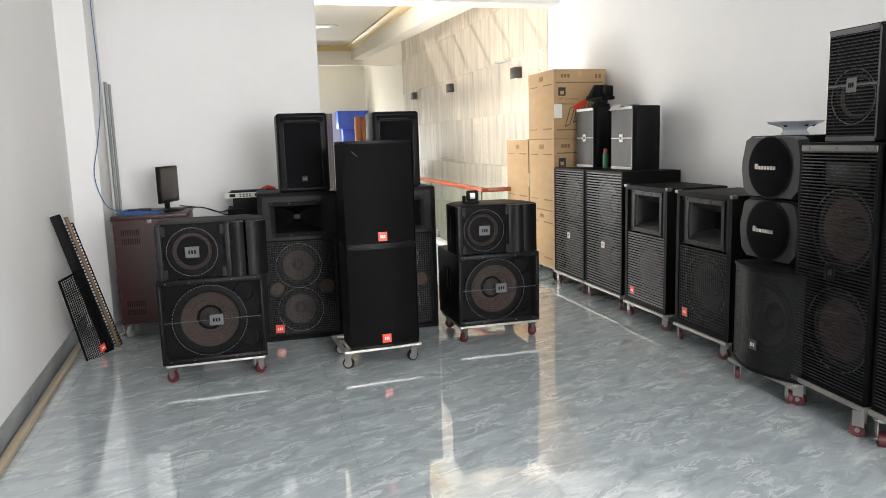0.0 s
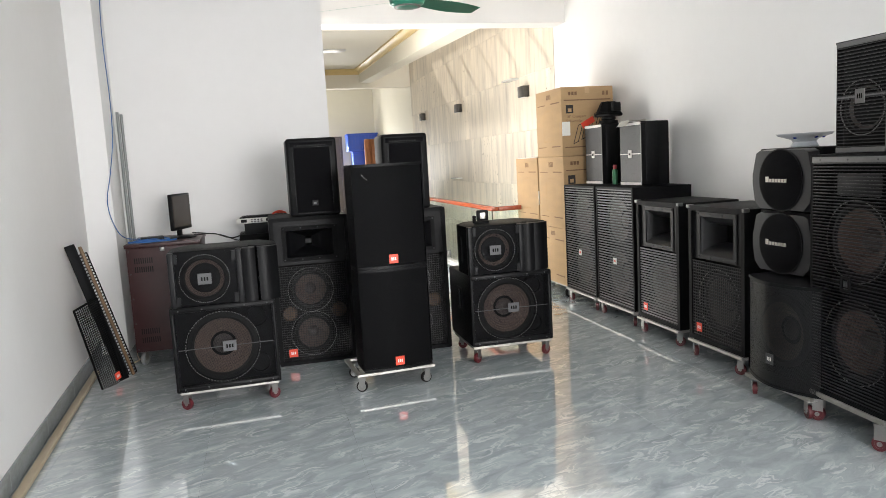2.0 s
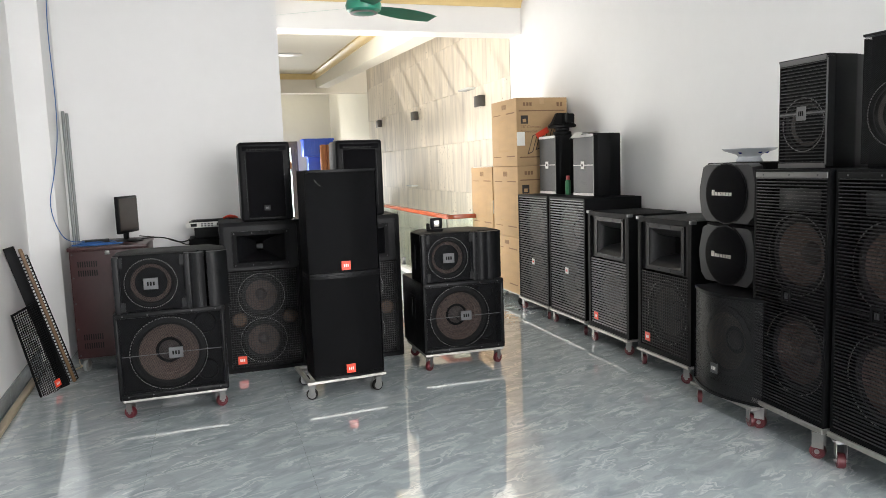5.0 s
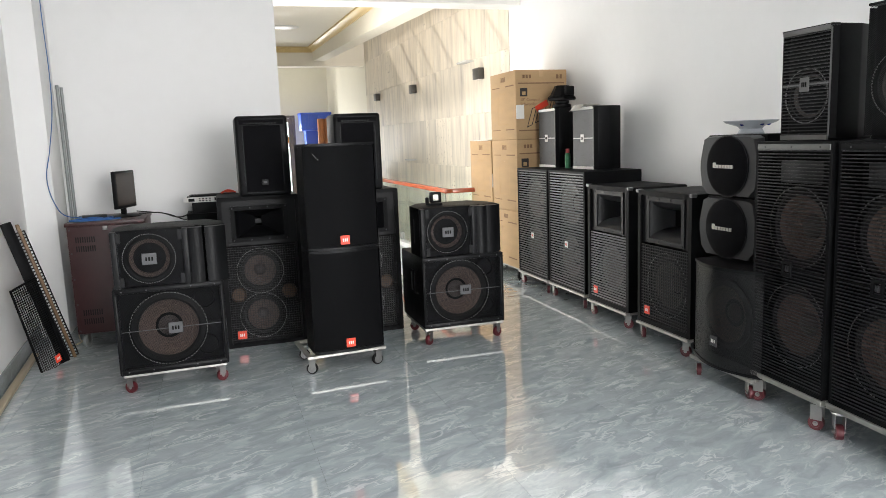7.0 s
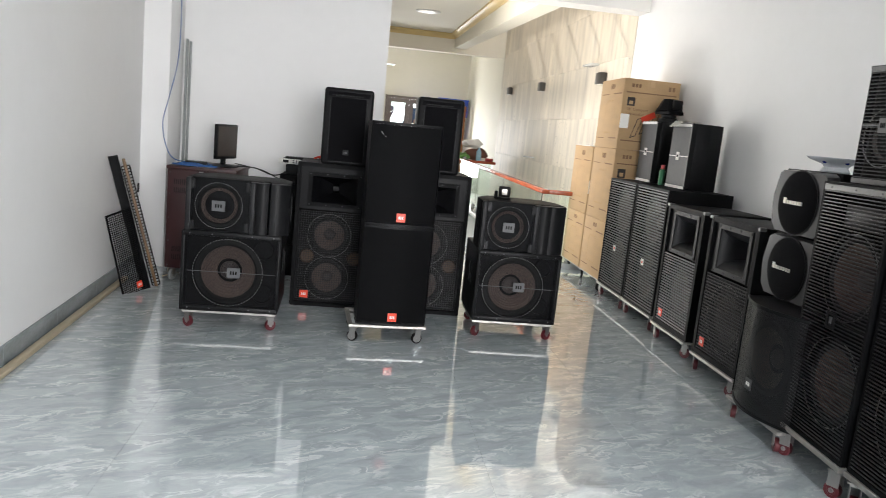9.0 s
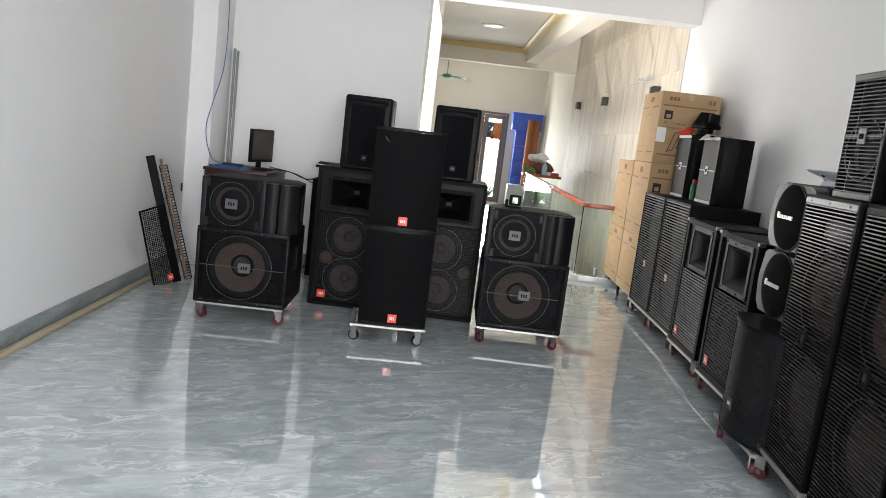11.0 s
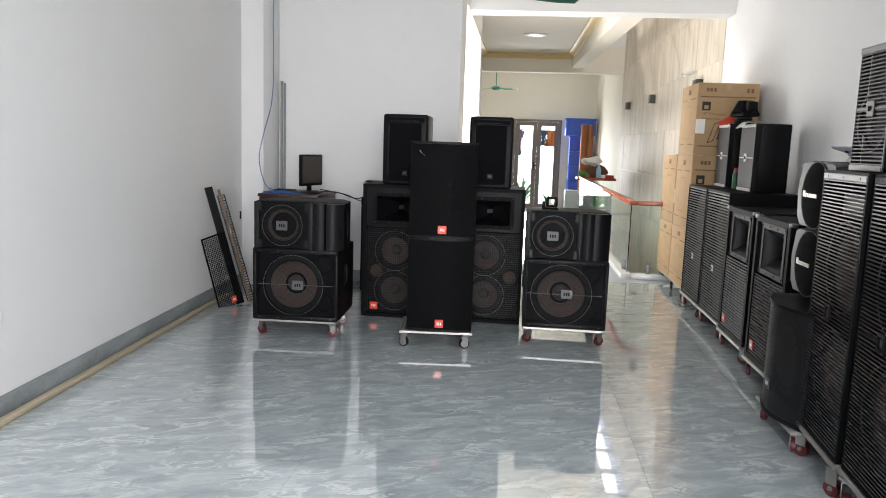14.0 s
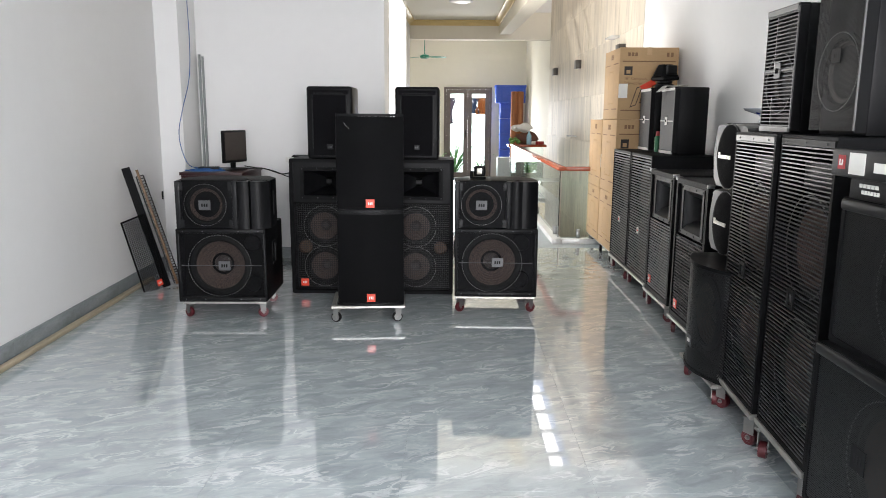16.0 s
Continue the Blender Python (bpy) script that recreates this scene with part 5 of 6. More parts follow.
def carton(m, w, d, h, label, big):
    """A taped cardboard carton with printed bars, faint line drawings and flaps."""
    root = thing("carton", m, label, "box", "speaker cartons")
    part("body", rbox(-w / 2, w / 2, 0, d, 0, h, 0.006), M["card"], root)
    for y in (d / 2 - 0.003,):
        part("flap_gap", boxes((-w / 2 + 0.01, w / 2 - 0.01, y, y + 0.006, h - 0.001, h + 0.0008)), M["card_ink"], root)
    ink = bmesh.new()
    for z in (h * 0.12, h * 0.80):
        box(ink, -w / 2 + 0.03, w / 2 - 0.03, -0.0012, 0.0005, z, z + 0.012)
    for k in range(3):
        box(ink, -w / 2 + 0.08 + k * 0.035, -w / 2 + 0.105 + k * 0.035, -0.0012, 0.0005, h * 0.88, h * 0.93)
    for s in (-1, 1):
        box(ink, w / 2 - 0.1 + s * 0.02, w / 2 - 0.075 + s * 0.02, -0.0012, 0.0005, h * 0.87, h * 0.93)
    for x0 in (-w / 2 - 0.0012, w / 2 - 0.0005):
        for z in (h * 0.14, h * 0.78):
            box(ink, x0, x0 + 0.0017, 0.05, d * 0.4, z, z + 0.012)
            box(ink, x0, x0 + 0.0017, d * 0.62, d - 0.05, z, z + 0.008)
        for k in range(4):
            box(ink, x0, x0 + 0.0017, d * 0.4 + k * 0.03, d * 0.4 + 0.02 + k * 0.03, h * 0.86, h * 0.93)
    part("print", ink, M["card_ink"], root, "dark brown printed bars")["kind"] = "stuff"
    ob = bmesh.new()
    for x0 in (-w / 2 - 0.0012, w / 2 - 0.0005):
        pts = [(d * 0.3, h * 0.22), (d * 0.3, h * 0.6), (d * 0.36, h * 0.68), (d * 0.62, h * 0.68), (d * 0.68, h * 0.6), (d * 0.68, h * 0.22)]
        for (ya, za), (yb, zb) in zip(pts, pts[1:] + pts[:1]):
            n = max(1, int(math.hypot(yb - ya, zb - za) / 0.02))
            for k in range(n):
                y, z = ya + (yb - ya) * k / n, za + (zb - za) * k / n
                box(ob, x0, x0 + 0.0016, y, y + 0.012, z, z + 0.012)
    part("drawing", ob, M["tape"], root, "faint printed outline of a speaker")["kind"] = "stuff"
    if big:
        bk = part("print_block", boxes((-w / 2 + 0.05, -w / 2 + 0.13, -0.0022, 0.0005, h * 0.62, h * 0.74)), M["card_black"], root, "black printed square")
        part("print_mark", boxes((-w / 2 + 0.07, -w / 2 + 0.11, -0.003, -0.002, h * 0.64, h * 0.69)), M["card"], bk)
        part("print_line", lettering('18" Compact', 0.042, -w / 2 + 0.05, -0.0012, h * 0.555), M["card_ink"], root, "dark printed words")
        part("print_line", lettering("Subwoofer", 0.042, -w / 2 + 0.05, -0.0012, h * 0.49), M["card_ink"], root, "dark printed words")
        sweep = bmesh.new()
        for x, z, l in ((-0.14, 0.13, 0.17), (-0.05, 0.17, 0.18), (0.04, 0.22, 0.19), (0.13, 0.27, 0.2)):
            for a, b, c, d_ in ((-0.03, -0.022, 0, l), (0.022, 0.03, 0, l), (-0.022, 0.022, 0, 0.008), (-0.022, 0.022, l - 0.008, l)):
                for v in box(sweep, x + a, x + b, -0.0016, 0.0004, z + c, z + d_):
                    v.co.x += (v.co.z - z) * 0.35
                    v.co.z += (v.co.x - x) * 0.4
        part("print_slant", sweep, M["card_black"], root, "slanted dark outlined print")
        stk = boxes((-0.075, 0.075, -0.0026, 0.0005, -0.03, 0.03))
        bmesh.ops.transform(stk, matrix=Matrix.Translation((0.0, 0, h * 0.48)) @ Matrix.Rotation(radians(-28), 4, "Y"), verts=stk.verts[:])
        part("sticker", stk, M["badge_red"], root, "red sticker")
        part("label", boxes((-w / 2 + 0.002, -w / 2 + 0.09, -0.003, 0.0005, h * 0.3, h * 0.5)), M["paper"], root, "white shipping label")
    part("tape", boxes((-0.025, 0.025, -0.0018, 0.001, h * 0.9, h)), M["tape"], root, "packing tape")
    return root


for y0, tops in ((7.02, ((0.125, 0.6), (0.728, 0.75), (1.48, 0.7))), (7.74, ((0.125, 0.6), (0.728, 0.75)))):
    for z, hh in tops:
        carton(P(3.6, y0, z), 0.58, 0.69, hh, "brown printed cardboard carton in a stack", z > 0.7)
cd = thing("flat_dolly", P(3.6, 7.02, 0), "low dolly with black wheels under cartons", "dolly")
part("deck", rbox(-0.28, 0.28, 0.02, 1.4, 0.11, 0.1245, 0.003), M["steel"], cd)
for x in (-0.24, 0.24):
    for y in (0.08, 0.72, 1.34):
        caster(cd, x, y, M["rubber"], 0.6 + y)
fp = bmesh.new()
box(fp, -0.05, 0.25, 0.1, 0.6, 0.0, 0.004)
bmesh.ops.rotate(fp, verts=fp.verts[:], cent=(0, 0, 0), matrix=Matrix.Rotation(radians(-2), 3, "Y"))
single("card_offcut", fp, M["paper"], "pale loose sheet lying on a carton", "paper", P(3.36, 7.75, 1.479))

# ---- the left corner ----
cab = thing("metal_cabinet", P(-0.52, 6.17, 0), "maroon metal cabinet on casters with vent slots", "cabinet")
part("body", rbox(-0.275, 0.275, 0, 0.7, 0.115, 0.955, 0.006), M["maroon"], cab)
part("top", rbox(-0.285, 0.285, -0.012, 0.71, 0.9555, 0.985, 0.004), M["maroon"], cab)
for cx in (-0.15, 0.12):
    for cz in (0.76, 0.83, 0.19, 0.26):
        bm = bmesh.new()
        for k in range(9):
            box(bm, cx - 0.07 + k * 0.016, cx - 0.062 + k * 0.016, -0.0015, 0.001, cz, cz + 0.045)
        part("vent", bm, M["hole"], cab, "row of vent slots")
part("latch", rbox(-0.02, 0.015, -0.02, 0.0, 0.92, 0.952, 0.003), M["chrome"], cab, "small steel latch")
screws(cab, [(s * 0.255, z) for s in (-1, 1) for z in (0.14, 0.35, 0.55, 0.75, 0.93)], 0.0, 0.007)
for x in (-0.22, 0.22):
    for y in (0.07, 0.6):
        caster(cab, x, y, M["conduit"], 1.2)
mon = thing("computer_monitor", P(-0.40, 6.5, 0.986, 0, 0, 72), "small black flat monitor turned sideways on the cabinet", "monitor")
part("stand_base", lathe([(0.115, 0.0), (0.12, 0.006), (0.1, 0.014), (0.03, 0.02)], 28, upright=True), M["black_smooth"], mon)
part("stand_neck", rbox(-0.025, 0.025, 0.0, 0.03, 0.015, 0.11, 0.005), M["black_smooth"], mon)
part("case", merged(rbox(-0.18, 0.18, -0.02, 0.012, 0.07, 0.37, 0.008), rbox(-0.12, 0.12, 0.01, 0.04, 0.1, 0.32, 0.012)), M["black_smooth"], mon)
part("screen", boxes((-0.162, 0.162, -0.0225, -0.02, 0.095, 0.352)), M["screen"], mon, "dark screen with the mirrored wall's grey in its colour")
rt = thing("router", P(-0.62, 6.4, 0.986, 0, 0, 10), "small grey switch box among blue cables", "network switch")
part("case", rbox(-0.09, 0.09, 0, 0.11, 0.0, 0.03, 0.004), M["dark_grey"], rt)
part("ports", boxes((-0.07, 0.06, -0.002, 0.001, 0.008, 0.02)), M["hole"], rt)
single("blue_cable", merged(tube([(-0.90, 7.0, 3.45), (-0.93, 6.95, 2.8), (-0.92, 6.93, 2.2), (-0.925, 6.88, 1.85), (-0.94, 6.7, 1.55), (-0.985, 6.69, 1.32), (-0.95, 6.68, 1.12), (-0.85, 6.62, 1.003), (-0.6, 6.55, 0.999), (-0.48, 6.35, 0.999), (-0.66, 6.28, 0.999), (-0.74, 6.42, 0.999), (-0.6, 6.6, 0.999)], 0.004)), M["blue_cable"], "blue network cable hanging down the corner", "cable")
single("blue_cable", tube([(-0.78, 6.25, 0.996), (-0.66, 6.22, 0.996), (-0.55, 6.3, 0.996), (-0.62, 6.38, 1.0), (-0.75, 6.33, 0.996), (-0.7, 6.2, 0.996), (-0.5, 6.22, 0.996), (-0.42, 6.27, 0.996)], 0.007), M["blue_cable"], "blue network cable coiled on the cabinet", "cable")
single("conduit", merged(lathe([(0.013, 0.0), (0.013, 2.1)], 12, -0.915, 7.17, upright=True), lathe([(0.012, 0.0), (0.012, 2.08)], 12, -0.885, 7.18, upright=True)), M["conduit"], "pair of grey conduit pipes up the wall", "pipe")
single("black_cable", tube([(-0.3, 6.5, 1.0), (-0.15, 6.62, 0.99), (0.0, 6.75, 0.93), (0.13, 6.85, 0.98), (0.16, 6.9, 1.07), (0.22, 6.95, 1.09)], 0.006), M["black_cable"], "black lead hanging from the monitor to the rack", "cable")
single("black_cable", tube([(-0.32, 6.55, 1.02), (-0.1, 6.7, 0.97), (0.05, 6.8, 0.9), (0.12, 6.95, 0.95), (0.2, 7.0, 1.02)], 0.005), M["black_cable"], "black lead sagging behind the speakers", "cable")
single("yellow_cable", merged(tube([(-0.85, 6.95, 0.15), (-0.83, 6.7, 0.02), (-0.8, 6.45, 0.008), (-0.84, 6.3, 0.008)], 0.006), tube([(-0.82, 6.9, 0.2), (-0.86, 6.6, 0.05), (-0.82, 6.4, 0.008)], 0.005)), M["trunking"], "yellow wires on the floor by the cabinet", "cable")

rk = thing("equipment_rack", P(0.26, 6.72, 0), "stack of black rack units behind the speakers", "rack")
for z0, z1 in ((0.0, 0.3), (0.302, 0.6), (0.602, 0.86), (0.862, 0.95)):
    part("unit", rbox(-0.2, 0.2, 0.0, 0.4, z0, z1, 0.005), M["black"], rk)
part("unit", rbox(-0.15, 0.22, 0.0, 0.4, 0.952, 1.05, 0.005), M["dark_grey"], rk)
dv = thing("rack_processor", P(0.27, 6.68, 1.051), "silver-faced rack processor with a small display", "audio unit")
part("case", rbox(-0.2, 0.2, 0.004, 0.25, 0.0, 0.044, 0.002), M["black"], dv)
pn = part("panel", rbox(-0.225, 0.225, 0.0, 0.0038, 0.0, 0.046, 0.001), M["badge_white"], dv, "silver front panel")
part("display", boxes((-0.185, -0.135, -0.002, 0.0, 0.01, 0.036)), M["black_smooth"], pn)
part("display", boxes((0.03, 0.2, -0.002, 0.0, 0.01, 0.036)), M["black_smooth"], pn)
for k in range(8):
    part("button", boxes((-0.1 + (k % 4) * 0.028, -0.085 + (k % 4) * 0.028, -0.003, 0.0, 0.01 + (k // 4) * 0.017, 0.019 + (k // 4) * 0.017)), M["dark_grey"], pn)
kb = thing("keyboard", P(0.3, 6.72, 1.0965, 0, 0, 6), "black keyboard lying on the rack", "keyboard")
part("case", rbox(-0.2, 0.2, 0, 0.13, 0, 0.014, 0.004), M["black_smooth"], kb)
ks = bmesh.new()
for i in range(14):
    for j in range(4):
        box(ks, -0.19 + i * 0.027, -0.168 + i * 0.027, 0.012 + j * 0.027, 0.034 + j * 0.027, 0.013, 0.019)
part("keys", ks, M["dark_grey"], kb)
single("red_wire", tube([(0.36, 6.72, 1.12), (0.42, 6.75, 1.14), (0.48, 6.8, 1.115), (0.4, 6.85, 1.12)], 0.009), M["badge_red"], "red wire lying on the keyboard", "cable")

# boards leaning on the left wall
lean = thing("grille_panel", P(-0.885, 5.70, 0.0, 0, -15, 55), "black wire grille panel leaning on the wall", "grille panel")
part("mesh", lattice(-0.1, 0.1, 0.0, 0.66, 0.0165, 0.0165, 0.004, 0.0), M["black_smooth"], lean)
part("frame", boxes((-0.11, -0.1, 0, 0.012, 0, 0.67), (0.1, 0.11, 0, 0.012, 0, 0.67), (-0.1, 0.1, 0, 0.012, 0.66, 0.67)), M["black"], lean)
badge(lean, 0.05, 0.05, 0.05, 0.055, 0.0, "badge_red", label="red brand plate")
single("black_board", rbox(-0.034, 0.034, 0, 0.03, 0, 1.08, 0.004), M["black"], "long black board leaning on the wall", "board", P(-0.83, 5.80, 0.008, 0, -14.5, 25))
single("wood_batten", rbox(-0.011, 0.011, 0, 0.03, 0, 1.06, 0.003), M["wood"], "brown wooden batten leaning on the wall", "board", P(-0.785, 5.92, 0.006, 0, -15, 25))
pf = thing("slotted_board", P(-0.80, 5.97, 0.006, 0, -15, 25), "thin black slotted board leaning on the wall", "board")
part("board", lattice(-0.03, 0.03, 0.0, 1.0, 0.03, 0.025, 0.009, 0.0), M["black_smooth"], pf)
single("socket_plate", rbox(0.0, 0.008, -0.03, 0.03, 0.38, 0.46, 0.002), M["dark_grey"], "small dark box on the column", "socket", P(-1.19, 6.66, 0.3, 0, 0, -90))
for z, h in ((1.18, 0.075), (0.52, 0.085)):
    sw = thing("wall_switch", LEFT @ P(0.0005, -0.065, z), "ivory plastic wall switch plate", "switch")
    part("plate", rbox(0.0, 0.009, -0.06, 0.06, -h / 2, h / 2, 0.003), M["switch"], sw)
    for y in (-0.022, 0.022) if z < 1 else (0.0,):
        part("rocker", rbox(0.0092, 0.012, y - 0.012, y + 0.012, -0.02, 0.02, 0.002), M["switch"], sw)
trunk = setting("trim_pipe", rbox(0.035, 0.085, -7.0, 3.1, 0.0, 0.032, 0.012), M["trunking"], "beige pipe along the foot of the wall", "pipe", LEFT)

# ---- ceiling fans ----
def ceiling_fan(m, drop, span, label, turn):
    root = thing("ceiling_fan", m, label, "fan")
    part("rod", lathe([(0.012, 0.02), (0.012, drop)], 12, upright=True), M["green"], root)
    part("canopy", lathe([(0.03, drop - 0.1), (0.07, drop - 0.02), (0.07, drop)], 20, upright=True), M["green"], root)
    part("motor", lathe([(0.02, -0.065), (0.075, -0.06), (0.12, -0.035), (0.13, 0.0), (0.12, 0.03), (0.06, 0.05), (0.02, 0.06)], 32, upright=True), M["green"], root)
    part("motor_ring", lathe([(0.085, -0.0585), (0.1, -0.054), (0.098, -0.048), (0.083, -0.052)], 32, upright=True), M["chrome"], root)
    for k in range(3):
        a = turn + k * 2 * math.pi / 3
        bm = bmesh.new()
        prev = None
        for i in range(9):
            t = i / 8
            r = 0.11 + (span - 0.11) * t
            w = 0.03 + 0.05 * math.sin(math.pi * min(1, t * 0.75 + 0.1))
            row_ = [bm.verts.new((r, s * w, -s * w * 0.24 - 0.01)) for s in (-1, 1)]
            if prev:
                bm.faces.new((prev[0], row_[0], row_[1], prev[1]))
            prev = row_
        bmesh.ops.solidify(bm, geom=bm.faces[:], thickness=0.004)
        bmesh.ops.rotate(bm, verts=bm.verts[:], cent=(0, 0, 0), matrix=Matrix.Rotation(a, 3, "Z"))
        part("blade", bm, M["green"], root)


ceiling_fan(P(1.40, 5.3, 2.665), 0.805, 0.7, "green ceiling fan on a rod", 0.5)
ceiling_fan(P(0.86, 20.0, 3.12), 0.88, 0.62, "green ceiling fan in the back room", 0.3)
cl = thing("ceiling_lamp", P(1.79, 13.8, 3.512, 0, 0, 0), "round white ceiling lamp", "lamp")
part("rim", lathe([(0.22, 0.13), (0.23, 0.115), (0.23, 0.108), (0.21, 0.105)], 32, upright=True), M["ceiling"], cl)
part("diffuser", lathe([(0.21, 0.108), (0.19, 0.1), (0.12, 0.097), (0.03, 0.095)], 32, upright=True), M["lamp_glow"], cl, "opal diffuser")

# ---- stairwell: kerb, glass railing, lamps on the stone ----
setting("kerb", merged(rbox(2.88, 3.0, 8.3, 16.2, -0.11, 0.05, 0.006), rbox(3.001, 3.93, 8.3, 8.42, -0.11, 0.05, 0.006)), M["curb"], "pale stone kerb round the stairwell", "kerb")
rl = thing("glass_railing", P(0, 0, 0), "glass balustrade with a red wooden handrail", "railing")
part("handrail", merged(rbox(2.93, 3.02, 8.31, 15.9, 0.868, 0.92, 0.012), rbox(3.021, 3.925, 8.31, 8.39, 0.868, 0.92, 0.012)), M["rail"], rl, "varnished red wooden handrail")
for y0, y1 in ((8.4, 10.85), (10.87, 13.35), (13.37, 15.85)):
    g = part("pane", boxes((2.962, 2.972, y0, y1, 0.055, 0.867)), M["glass"], rl, "greenish glass pane")
    g.visible_shadow = False
    for y in (y0 + 0.25, y1 - 0.25):
        part("clamp", rbox(2.935, 3.0, y - 0.02, y + 0.02, 0.051, 0.16, 0.004), M["chrome"], rl, "steel glass clamp")
g = part("pane", boxes((2.985, 3.9, 8.345, 8.355, 0.055, 0.867)), M["glass"], rl, "greenish glass pane")
g.visible_shadow = False
for x in (3.2, 3.7):
    part("clamp", rbox(x - 0.02, x + 0.02, 8.32, 8.38, 0.051, 0.16, 0.004), M["chrome"], rl, "steel glass clamp")
led = thing("rail_ledge", P(0, 0, 0), "orange wooden ledge at the railing's far end", "ledge")
part("top", rbox(2.9, 3.75, 15.92, 16.35, 0.845, 0.9, 0.01), M["rail"], led)
part("pane", boxes((2.95, 3.7, 16.1, 16.11, 0.05, 0.844)), M["glass"], led, "greenish glass pane")
for y, z in ((9.58, 2.38), (12.95, 2.43), (15.9, 2.48)):
    wl = thing("wall_lamp", P(WALL_X - 0.006, y, z), "small dark box lamp on the stone wall", "wall lamp", "lamps on the stone wall")
    part("body", rbox(-0.09, 0.0, -0.11, 0.11, -0.075, 0.075, 0.004), M["lamp_box"], wl)
    part("lens", boxes((-0.07, -0.02, -0.08, 0.08, -0.078, -0.0755)), M["switch"], wl)
for y, z in ((10.07, 2.59), (13.25, 1.16)):
    single("stone_ledge", rbox(-0.12, 0.0, -0.2, 0.2, -0.012, 0.012, 0.003), M["curb"], "thin pale ledge set in the stone wall", "ledge", P(WALL_X - 0.004, y, z))

# clutter on the ledge
bgm = bmesh.new()
bmesh.ops.create_icosphere(bgm, subdivisions=3, radius=0.2, matrix=Matrix.Diagonal((1.3, 0.8, 0.75, 1)))
for v in bgm.verts:
    v.co += 0.035 * noise.noise_vector(v.co * 7)
    v.co.z = max(v.co.z, -0.13)
single("cloth_bag", bgm, M["bag"], "brown cloth bag slumped on the ledge", "bag", P(3.32, 16.15, 1.03))
wc = bmesh.new()
bmesh.ops.create_icosphere(wc, subdivisions=3, radius=0.16, matrix=Matrix.Diagonal((1.4, 0.9, 0.6, 1)))
for v in wc.verts:
    v.co += 0.06 * noise.noise_vector(v.co * 9)
single("plastic_bag", wc, M["white_cloth"], "crumpled white plastic bag on a cloth bag", "bag", P(3.22, 16.12, 1.26))
bt = thing("spray_bottle", P(3.36, 16.0, 0.901), "pale blue bottle with a white pump", "bottle")
part("body", lathe([(0.05, 0), (0.055, 0.01), (0.055, 0.2), (0.02, 0.26), (0.02, 0.29)], 20, upright=True), M["bottle"], bt)
part("pump", merged(lathe([(0.022, 0.29), (0.022, 0.33), (0.01, 0.335)], 12, upright=True), rbox(-0.06, 0.02, -0.012, 0.012, 0.335, 0.36, 0.004)), M["white_cloth"], bt)
gp = bmesh.new()
rnd = random.Random(4)
for i in range(16):
    bmesh.ops.create_icosphere(gp, subdivisions=1, radius=rnd.uniform(0.03, 0.05), matrix=Matrix.Translation((rnd.uniform(-0.12, 0.12), rnd.uniform(-0.08, 0.08), 0.03 + rnd.uniform(0, 0.1))))
single("fruit_heap", gp, M["leaf"], "small heap of green fruit and leaves", "fruit", P(3.05, 16.05, 0.905))
for x, mt in ((3.55, "red_cloth"), (3.47, "paper"), (3.64, "red_cloth")):
    single("packet", rbox(-0.05, 0.05, -0.05, 0.05, 0, 0.07, 0.015), M[mt], "small packet lying on the ledge", "packet", P(x, 16.02, 0.9005, 0, 0, x * 90))

# crates and rolls in the back room
for k in range(5):
    z0 = -0.42 + k * 0.47
    cr = thing("crate", P(3.27, 22.3, z0), "blue plastic crate in a tall stack", "crate", "stack of crates")
    part("body", rbox(-0.17, 0.3, 0, 0.45, 0.0, 0.465, 0.012), M["blue_plastic"], cr)
    part("lip", rbox(-0.185, 0.315, -0.012, 0.46, 0.43, 0.466, 0.006), M["blue_plastic"], cr)
    for j in range(3):
        part("rib", boxes((-0.16, 0.29, -0.008, 0.001, 0.08 + j * 0.11, 0.1 + j * 0.11)), M["blue_plastic"], cr)
cr = thing("crate", P(3.4, 22.1, 1.932), "wide blue plastic crate on top of the stack", "crate", "stack of crates")
part("body", rbox(-0.45, 0.45, 0, 0.6, 0, 0.52, 0.015), M["blue_plastic"], cr)
part("lip", rbox(-0.47, 0.47, -0.015, 0.615, 0.47, 0.525, 0.008), M["blue_plastic"], cr)
for j in range(9):
    part("rib", boxes((-0.42 + j * 0.1, -0.4 + j * 0.1, -0.012, 0.001, 0.05, 0.46)), M["blue_plastic"], cr)
for x in (3.48, 3.66):
    single("foam_roll", lathe([(0.09, 0), (0.1, 0.01), (0.1, 1.95), (0.05, 1.96)], 24, upright=True), M["orange_roll"], "upright brown foam roll by the crates", "roll", P(x, 21.75, 0.3))
single("low_cabinet", rbox(-0.4, 0.45, -0.3, 0.3, 0, 0.72, 0.01), M["grout"], "plain grey low cabinet in the back room", "cabinet", P(3.4, 21.75, -0.42))

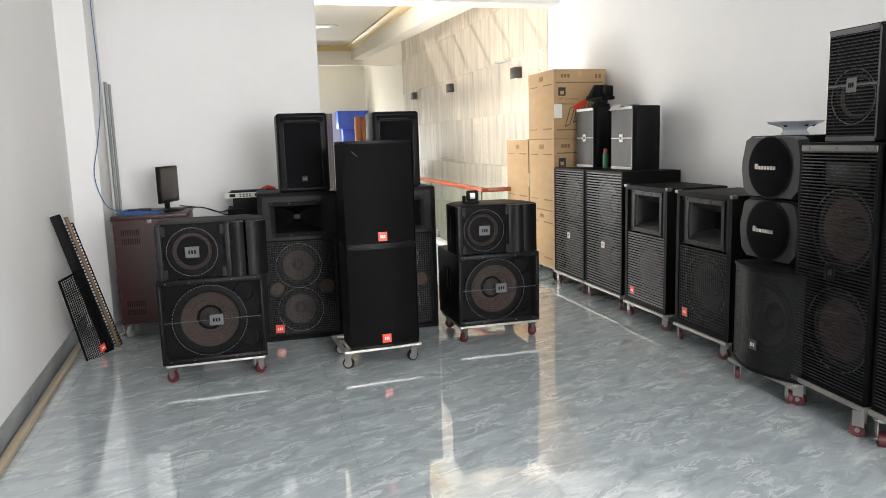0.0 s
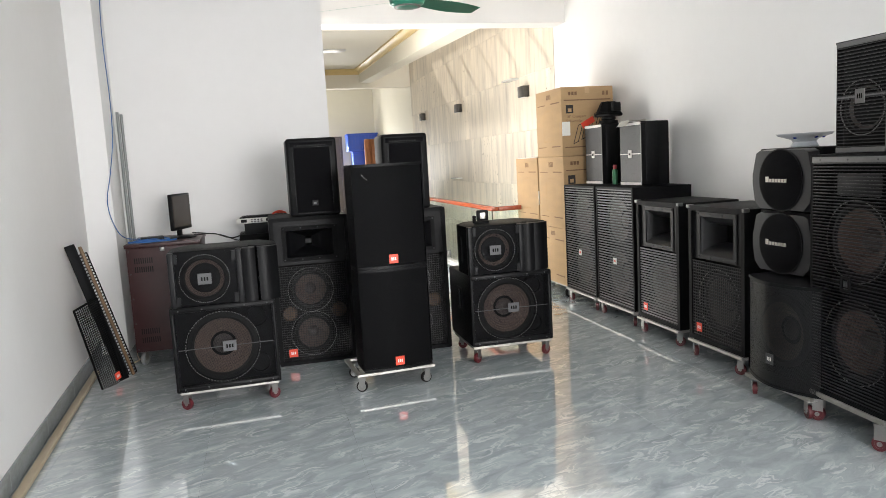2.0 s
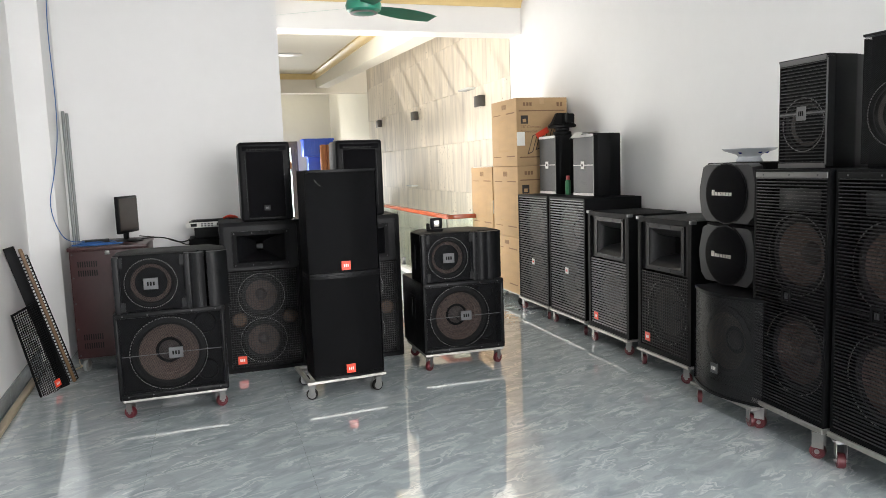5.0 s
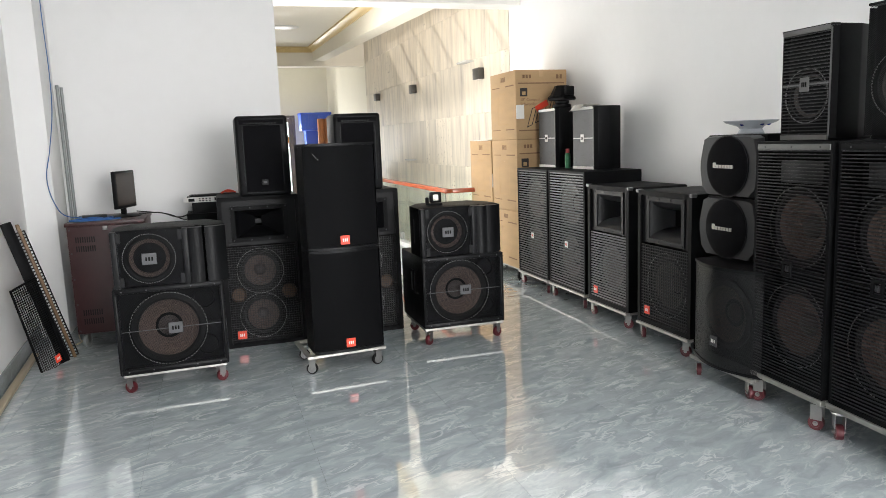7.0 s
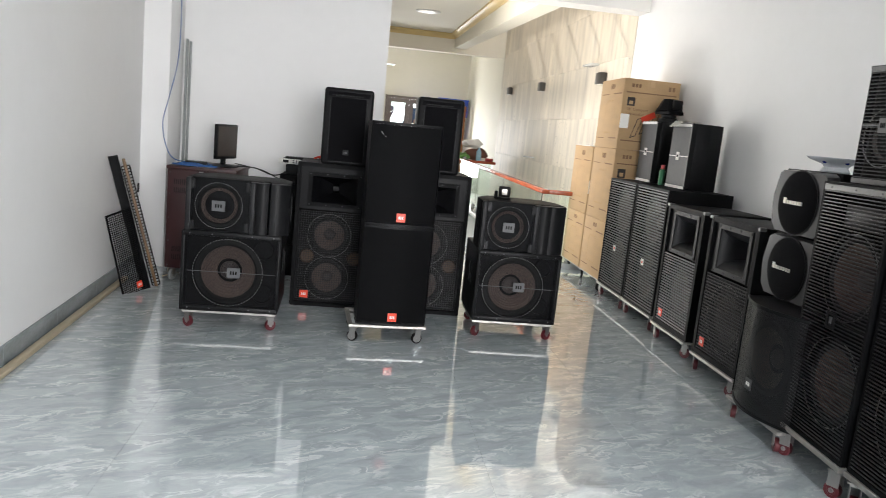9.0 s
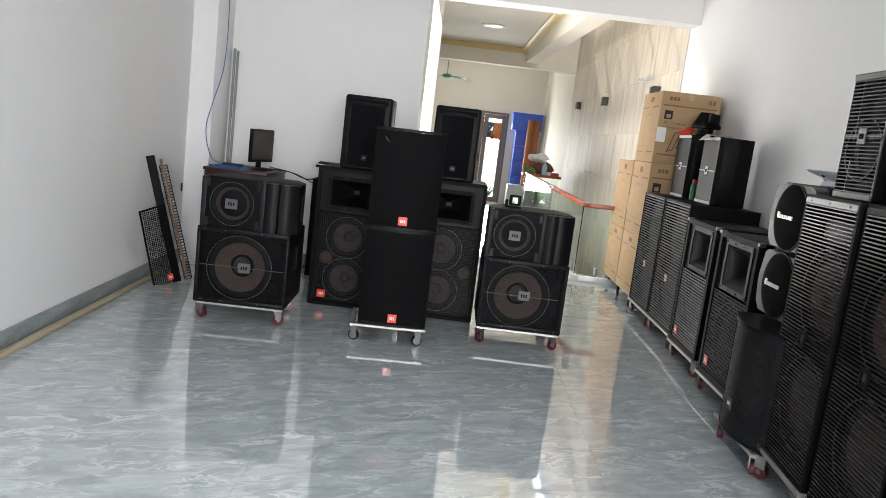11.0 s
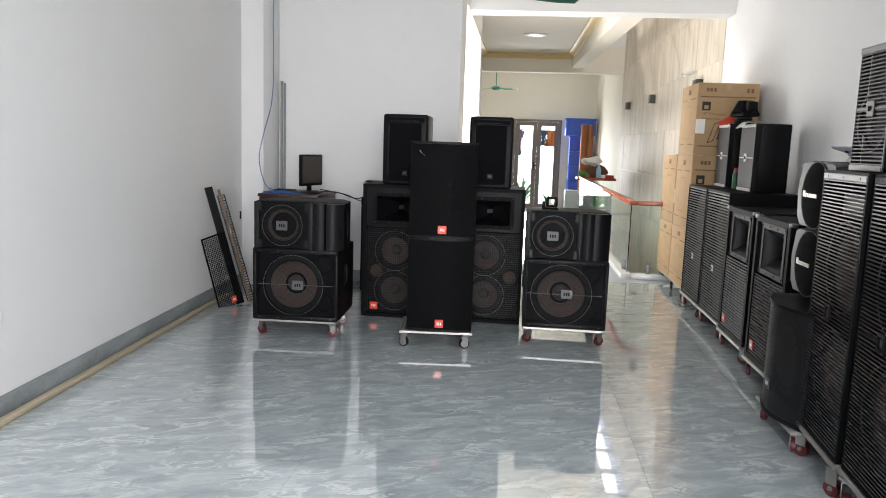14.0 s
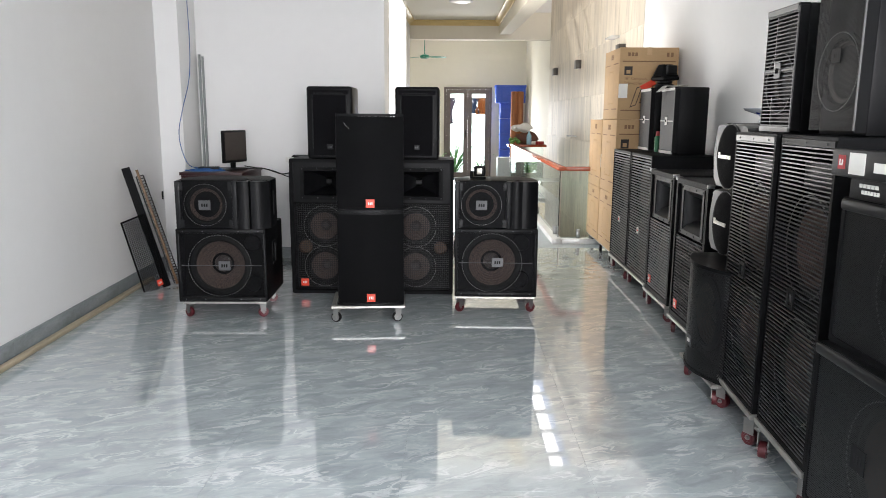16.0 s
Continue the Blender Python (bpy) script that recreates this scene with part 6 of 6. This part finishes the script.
# ---- tiles: floor, skirting, stone ----
T = 0.8
tile_mesh = bpy.data.meshes.new("floor_tile")
bm = rbox(0.0003, T - 0.0003, 0.0003, T - 0.0003, -0.012, 0.0, 0.0003, 1)
bm.to_mesh(tile_mesh)
bm.free()
tile_mesh.materials.append(M["floor"])
floor = tagged(new("floor"), "polished blue-grey veined tile floor", "floor", kind="structure")
for j in range(-5, 22):
    for i in range(-2, 7):
        x, y = -1.28 + i * T + 0.35, -0.04 + j * T
        if x > 3.9 or y > FAR_Y - 0.5 or x + T < -1.5:
            continue
        if x + T > 2.95 and y + T > 8.35:
            continue
        t = new("tile", tile_mesh)
        t.parent, t.location = floor, (x, y, 0)

skirt = tagged(new("baseboard"), "grey tile skirting along the walls", "skirting", kind="structure")
sk_mesh = bpy.data.meshes.new("skirting_tile")
bm = rbox(0.0, 0.011, 0.001, T - 0.001, 0.0, 0.118, 0.002, 1)
bm.to_mesh(sk_mesh)
bm.free()
sk_mesh.materials.append(M["base"])
for k in range(14):
    t = new("tile", sk_mesh)
    t.parent, t.matrix_basis = skirt, LEFT @ P(0.0005, -7.1 + k * T, 0.001)
for k in range(15):
    t = new("tile", sk_mesh)
    t.parent, t.matrix_basis = skirt, P(WALL_X - 0.0005, -3.2 + k * T, 0.001, 0, 0, 180)
for k in range(2):
    t = new("tile", sk_mesh)
    t.parent, t.matrix_basis = skirt, P(-0.93 + k * T, 7.1995, 0.001, 0, 0, -90)

stone = tagged(new("wall_stone"), "pale streaked stone panels cladding the stairwell wall", "wall", kind="structure")
rnd = random.Random(11)
stone_meshes = {}
for r_ in range(9):
    z = -1.9 + r_ * 0.75
    y = 8.603 - rnd.uniform(0, 0.3)
    while y < FAR_Y:
        w = rnd.choice((0.18, 0.25, 0.3, 0.4, 0.55))
        y0, y1 = max(y, 8.603), min(y + w, FAR_Y)
        if y1 - y0 > 0.05:
            key = (round(y1 - y0, 3), rnd.randrange(3))
            if key not in stone_meshes:
                bm = rbox(-0.002 - 0.0012 * key[1], 0.02, 0.0012, key[0] - 0.0012, 0.0012, 0.7488, 0.002, 1)
                me = bpy.data.meshes.new("stone_panel")
                bm.to_mesh(me)
                bm.free()
                me.materials.append(M["stone"])
                stone_meshes[key] = me
            t = new("panel", stone_meshes[key])
            t.parent, t.location = stone, (WALL_X - 0.003, y0, z)
        y += w
